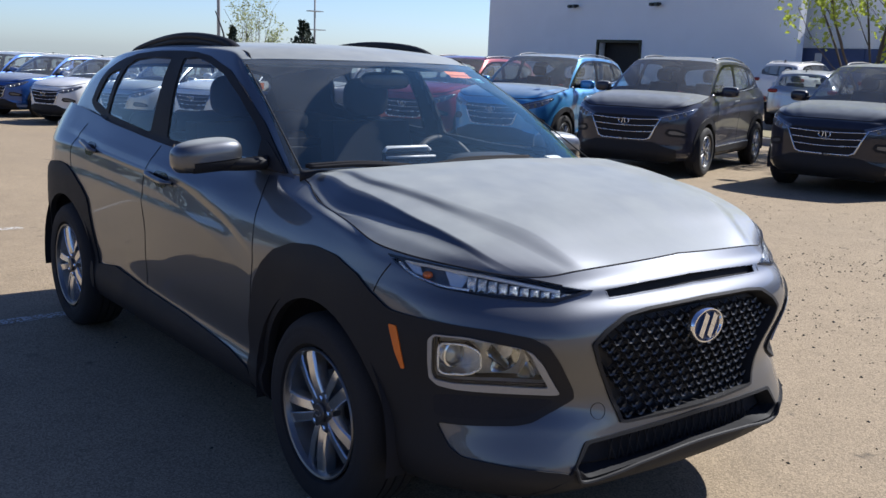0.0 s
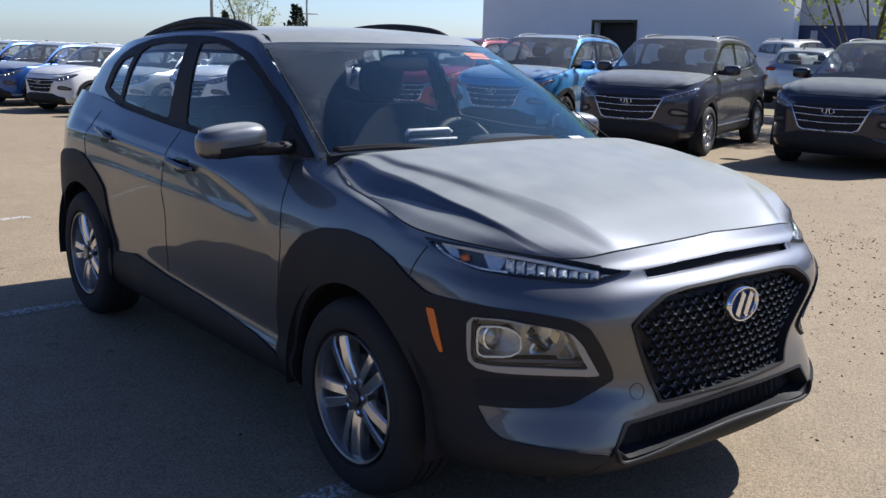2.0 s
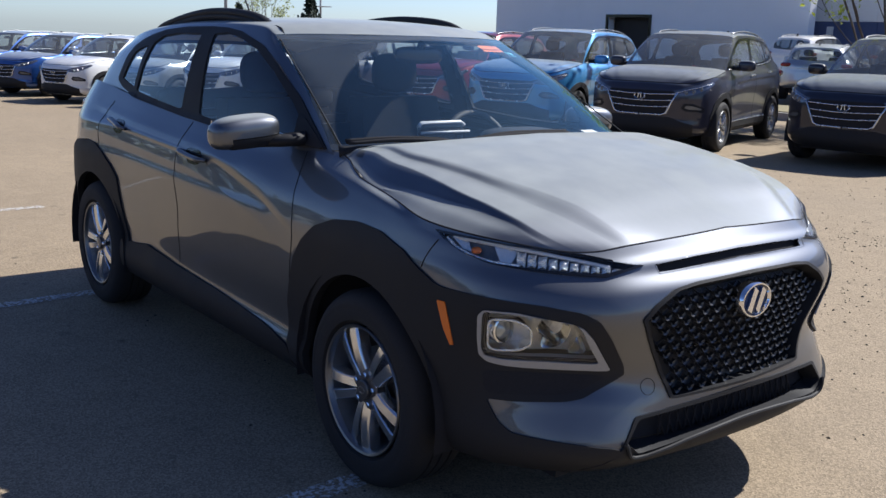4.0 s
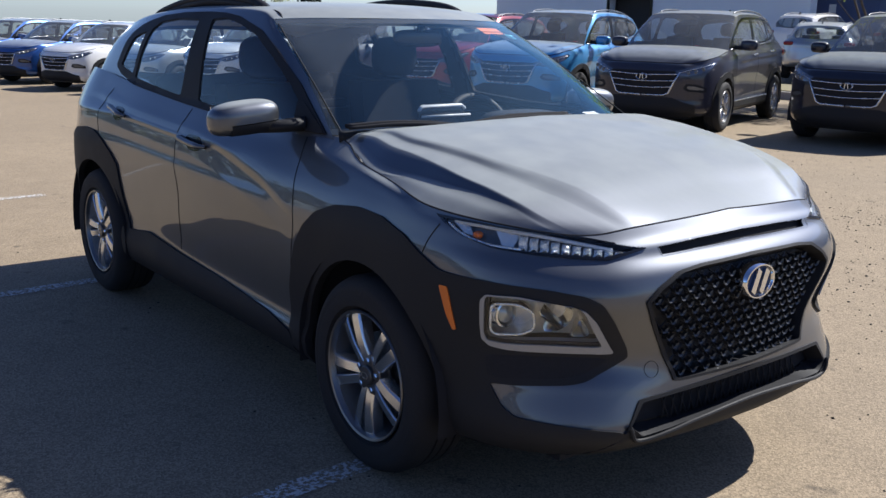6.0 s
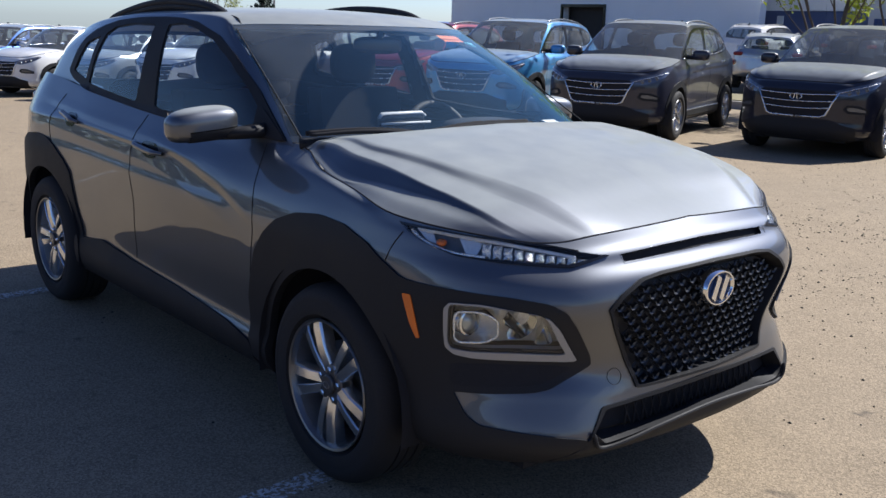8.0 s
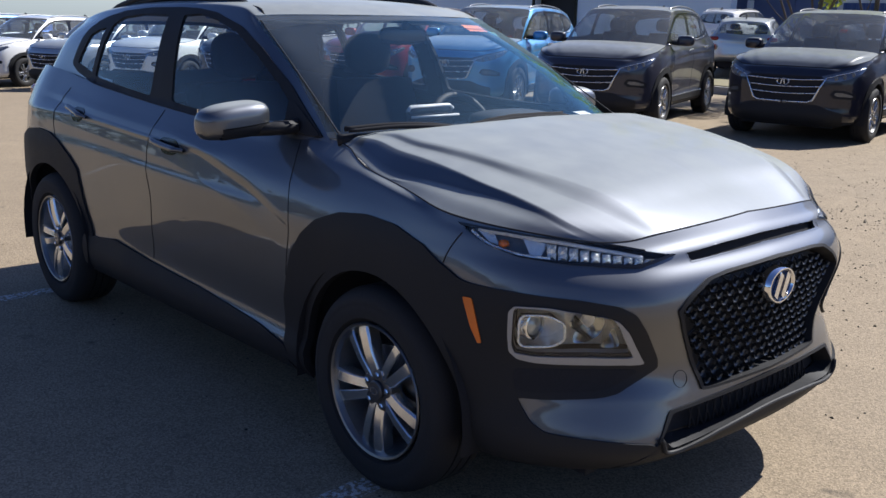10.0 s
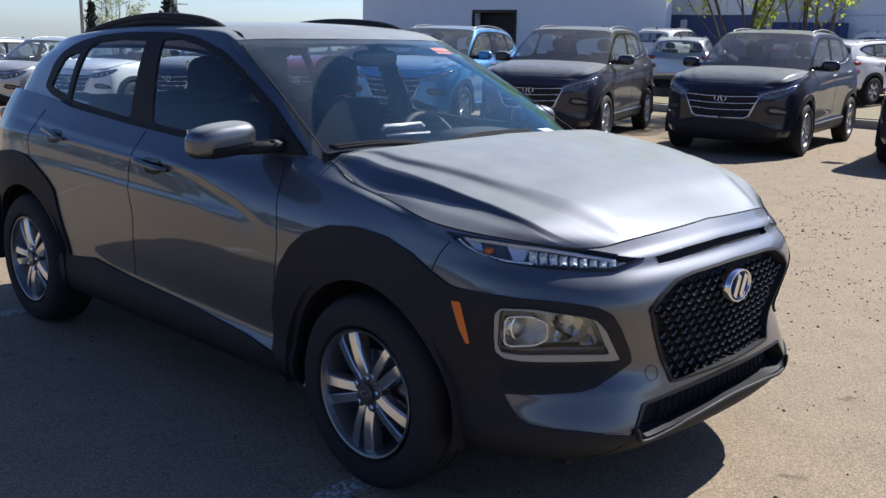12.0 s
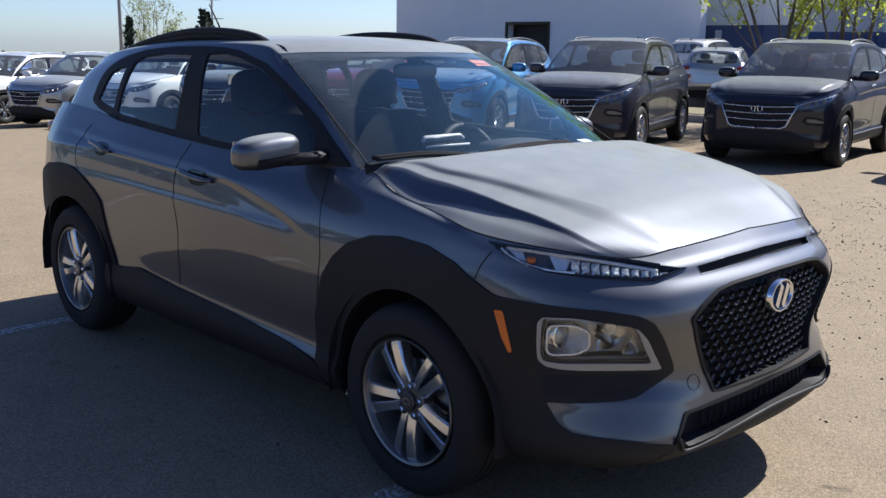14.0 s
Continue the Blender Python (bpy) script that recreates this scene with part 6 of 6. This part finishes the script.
for x0 in (-27.05, -22.4):
    lamp = part("wall_lamp", box_bm((x0 - .14, 29.06, 4.03), (x0 + .14, 29.3, 4.13), .02), GLOSS_BLACK, grey, "black twin wall floodlight")
    part("lamp_head", box_bm((x0 - .22, 28.90, 3.97), (x0 - .05, 29.08, 4.11), .02), GLOSS_BLACK, lamp)
    part("lamp_head", box_bm((x0 + .05, 28.90, 3.97), (x0 + .22, 29.08, 4.11), .02), GLOSS_BLACK, lamp)
white = new("white_building")
tagged(white, "long white panelled building with a blue lower band", "building", kind="thing")
for i in range(9):
    x0 = -22 + 5 * i
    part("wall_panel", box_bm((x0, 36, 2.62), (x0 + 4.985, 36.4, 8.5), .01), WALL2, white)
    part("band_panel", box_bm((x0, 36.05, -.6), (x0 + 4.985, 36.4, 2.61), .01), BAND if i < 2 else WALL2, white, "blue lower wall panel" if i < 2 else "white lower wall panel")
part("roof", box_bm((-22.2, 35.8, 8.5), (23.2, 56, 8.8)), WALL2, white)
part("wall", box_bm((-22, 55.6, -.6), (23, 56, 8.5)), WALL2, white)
for x0 in (-19.2,):
    part("notice_board", box_bm((x0, 35.97, 2.05), (x0 + .3, 36.04, 2.4), .01), WHITE_PAPER, white, "white notice on the blue wall")
part("bay_wall", box_bm((-14.95, 35.55, -.6), (-11.95, 36.0, 8.5), .02), GREY_BAY, white, "grey projecting bay of the white wall")
CORR = mat("blue_container_steel", (.05, .085, .20), .5, .2, var=.12, scale=2, fine=30)
v = []
for i in range(61):
    dy = .04 if (i // 2) % 2 else 0
    v += [(-14.25 + i * .045, 34.6 + dy, -.3), (-14.25 + i * .045, 34.6 + dy, 2.3)]
cont = new("container", mesh_of("container", v, [(2 * i, 2 * i + 2, 2 * i + 3, 2 * i + 1) for i in range(60)], [CORR], False))
tagged(cont, "blue corrugated steel container against the wall", "container", kind="thing")
part("container_body", box_bm((-14.25, 34.66, -.3), (-11.55, 35.54, 2.3)), CORR, cont)

# ---- planted island with a kerb ----
KERB = mat("weathered_concrete", (.34, .32, .29), .9, var=.15, scale=3, fine=50, bump=.3)
SOIL = mat("mulch_and_dry_grass", (.20, .17, .09), .95, var=.3, scale=6, fine=50, bump=.5, alt=(.14, .16, .05))
isl = [(-9.5, 15.4), (-1.0, 15.05), (-.6, 15.5), (-.8, 17.4), (-9.2, 17.8), (-9.8, 16.6)]
ring = rounded(isl, .25, 6)
v, f = prism([tuple(p) for p in ring], -.1, .15, "z")
island = tagged(new("kerb_island", fixed_normals(v, f, "kerb_island", [KERB], smooth=False)), "planted island edged with a concrete kerb", "kerb", kind="structure")
mid = ring.mean(0)
v, f = prism([tuple(mid + (p - mid) * (.96, .86)) for p in ring], .1, .17, "z")
part_mesh("soil_bed", fixed_normals(v, f, "soil_bed", [SOIL], smooth=False), island)

# ---- trees ----
LEAF = leaf_material("spring_leaf", (.38, .45, .07), (.48, .52, .12))
NEEDLE = mat("conifer_needles", (.018, .035, .022), .75, var=.35, scale=3, fine=30)
DIM_LEAF = leaf_material("grey_green_leaf", (.10, .13, .055), (.17, .20, .08))

PALE_LEAF = leaf_material("pale_spring_leaf", (.31, .35, .18), (.38, .41, .24))


def leaf_cloud(points, size, rnd):
    """Small folded leaves at the given places."""
    v, f = [], []
    for p in points:
        a, b = rnd.uniform(0, 6.28), rnd.uniform(-1.2, 1.2)
        d = Vector((math.cos(a) * math.cos(b), math.sin(a) * math.cos(b), math.sin(b)))
        w = d.cross(Vector((rnd.uniform(-1, 1), rnd.uniform(-1, 1), rnd.uniform(-1, 1)))).normalized()
        n = d.cross(w)
        s = size * rnd.uniform(.6, 1.3)
        p = Vector(p)
        i = len(v)
        v += [p, p + d * s * .5 + w * s * .32 + n * s * .1, p + d * s, p + d * s * .5 - w * s * .32 + n * s * .1]
        f += [(i, i + 1, i + 2), (i, i + 2, i + 3)]
    return [tuple(q) for q in v], f


def young_tree(x, y, height, seed, leaves=900, size=.10, leaf=None, label="young tree with sparse fresh spring leaves", stems=4, spread=.45):
    """Several thin stems from one foot, forking into twigs, with leaves along the twigs."""
    rnd = random.Random(seed)
    root = new("tree")
    g = float(ground_height(x, y))
    root.location = (x, y, g + (.12 if 15 < y < 18 and -9 < x < -1 else 0))
    tips, vs, fs = [], [], []

    def limb(p, d, r, length, depth):
        pts, q, dd = [p.copy()], p.copy(), d.copy()
        n = 7
        for i in range(n):
            dd = (dd + Vector((rnd.gauss(0, .09), rnd.gauss(0, .09), rnd.gauss(.03, .05)))).normalized()
            q = q + dd * length / n
            pts.append(q.copy())
        v, f = tube(np.array([tuple(a) for a in pts]), np.linspace(r, r * .45, n + 1), 6 if depth else 8)
        b = len(vs)
        vs.extend(map(tuple, v))
        fs.extend(tuple(b + i for i in c) for c in f)
        if depth >= 2:
            tips.extend(pts[1:])
        if depth < 3:
            for i in range(2, n + 1):
                if rnd.random() < (.75 if depth else .6):
                    a = rnd.uniform(0, 6.28)
                    side = Vector((math.cos(a), math.sin(a), rnd.uniform(.1, .7)))
                    limb(pts[i], (dd * .55 + side * .75).normalized(), r * .45 * (1 - .06 * i), length * rnd.uniform(.32, .55), depth + 1)

    for k in range(stems):
        a = k * 6.28 / stems + rnd.uniform(-.4, .4)
        lean = spread * rnd.uniform(.4, 1) if k else .06
        limb(Vector((math.cos(a) * .05, math.sin(a) * .05, -.05)), Vector((math.cos(a) * lean, math.sin(a) * lean, 1)).normalized(), (.03 if k else .045) * max(1, height / 7), height * rnd.uniform(.62, .85), 0)
    part_mesh("trunk", mesh_of("trunk", vs, fs, [BARK]), root, "thin grey-brown stems and twigs")
    pts = [tips[rnd.randrange(len(tips))] + Vector((rnd.gauss(0, .09), rnd.gauss(0, .09), rnd.gauss(0, .09))) for _ in range(leaves)]
    v, f = leaf_cloud(pts, size, rnd)
    part_mesh("crown", mesh_of("crown", v, f, [leaf or LEAF], False), root, "sparse yellow-green leaves")
    return tagged(root, label, "tree", "trees", "thing")


def conifer(x, y, height, seed, width=.26):
    rnd = random.Random(seed)
    root = new("conifer")
    root.location = (x, y, float(ground_height(x, y)))
    part_mesh("trunk", mesh_of("trunk", *tube([(0, 0, -.1), (0, 0, height * .5), (0, 0, height)], [.16, .1, .02], 8), [BARK]), root)
    pts = []
    for i in range(900):
        t = rnd.random() ** .8
        h = height * (.08 + .92 * t)
        w = width * height * (1 - t) * (.55 + .45 * math.sin(h * 5 + rnd.uniform(-.5, .5))) + .08
        a, r = rnd.uniform(0, 6.28), math.sqrt(rnd.random())
        pts.append((math.cos(a) * w * r, math.sin(a) * w * r, h - r * w * .25))
    v, f = leaf_cloud(pts, .26, rnd)
    part_mesh("crown", mesh_of("crown", v, f, [NEEDLE], False), root)
    return tagged(root, "dark green conifer far beyond the lot", "tree", "trees", "thing")


young_tree(-6.08, 16.2, 6.2, 3, 5600, .11, stems=5, spread=.36)
young_tree(-4.75, 16.4, 6.0, 8, 5200, .11, stems=5, spread=.34)
far = [(-.8945, .447, 75, 4.5), (-.889, .458, 77, 6.4), (-.8825, .4703, 74, 3.6)]
for i, (dx, dy, D, high) in enumerate(far):
    young_tree(3.8 + dx * D, -2.5 + dy * D, high * 1.12, 40 + i, 560, .20, PALE_LEAF, "thin-leaved poplar far beyond the lot", 5, .13)
conifer(3.8 - .899 * 73, -2.5 + .438 * 73, 3.8, 5, .30)
conifer(3.8 - .8665 * 65, -2.5 + .499 * 65, 3.9, 7, .60)
conifer(3.8 - .8645 * 66, -2.5 + .5027 * 66, 3.8, 9, .50)
for i in range(7):
    conifer(-70 + i * 2.2, -2 - i * 1.5, 3.0 + (i * 37 % 5) * .3, 60 + i, .5)

# a belt of woods beyond the lot on the side behind the viewer
rnd = random.Random(77)
pts = []
for i in range(9000):
    a = rnd.uniform(radians(195), radians(345))
    top = 6.2 + 2.0 * math.sin(a * 9) + 1.4 * math.sin(a * 23 + 1)
    pts.append((75 * math.cos(a) + rnd.gauss(0, 2.5), 75 * math.sin(a) + rnd.gauss(0, 2.5), rnd.random() ** .8 * top))
v, f = leaf_cloud(pts, 1.5, rnd)
tagged(new("woods", mesh_of("woods", v, f, [DIM_LEAF], False)), "belt of trees beyond the far side of the lot", "woods", kind="stuff")

# ---- lamp pole and power line ----
GREY_POLE = mat("weathered_grey_pole", (.30, .31, .32), .8, var=.12, scale=4, fine=60)
lp = new("lamp_pole")
lp.location = (3.8 - .9045 * 44, -2.5 + .4265 * 44, float(ground_height(3.8 - .9045 * 44, 16)))
part_mesh("pole", mesh_of("pole", *tube([(0, 0, 0), (0, 0, 4.5), (0, 0, 9)], [.08, .068, .055], 12), [GREY_POLE]), lp)
part("lamp_head", box_bm((-.5, -.15, 8.95), (.5, .15, 9.12), .03), STEEL, lp)
part("base", box_bm((-.3, -.3, 0), (.3, .3, .5), .04), KERB, lp)
tagged(lp, "tall galvanised car-park lamp pole", "lamp pole", kind="thing")
pp = new("power_pole")
pp.location = (3.8 - .860 * 110, -2.5 + .509 * 110, float(ground_height(3.8 - .860 * 110, 50)))
part_mesh("pole", mesh_of("pole", *tube([(0, 0, 0), (0, 0, 12)], [.13, .09], 10), [GREY_POLE]), pp)
for zz, w in ((5.6, 1.3), (7.6, 1.0), (10.6, 1.4)):
    part("crossarm", box_bm((-w * .5, -w * .8, zz), (w * .5, w * .8, zz + .09)), GREY_POLE, pp)
tagged(pp, "wooden power pole with crossarms in the distance", "power pole", kind="thing")
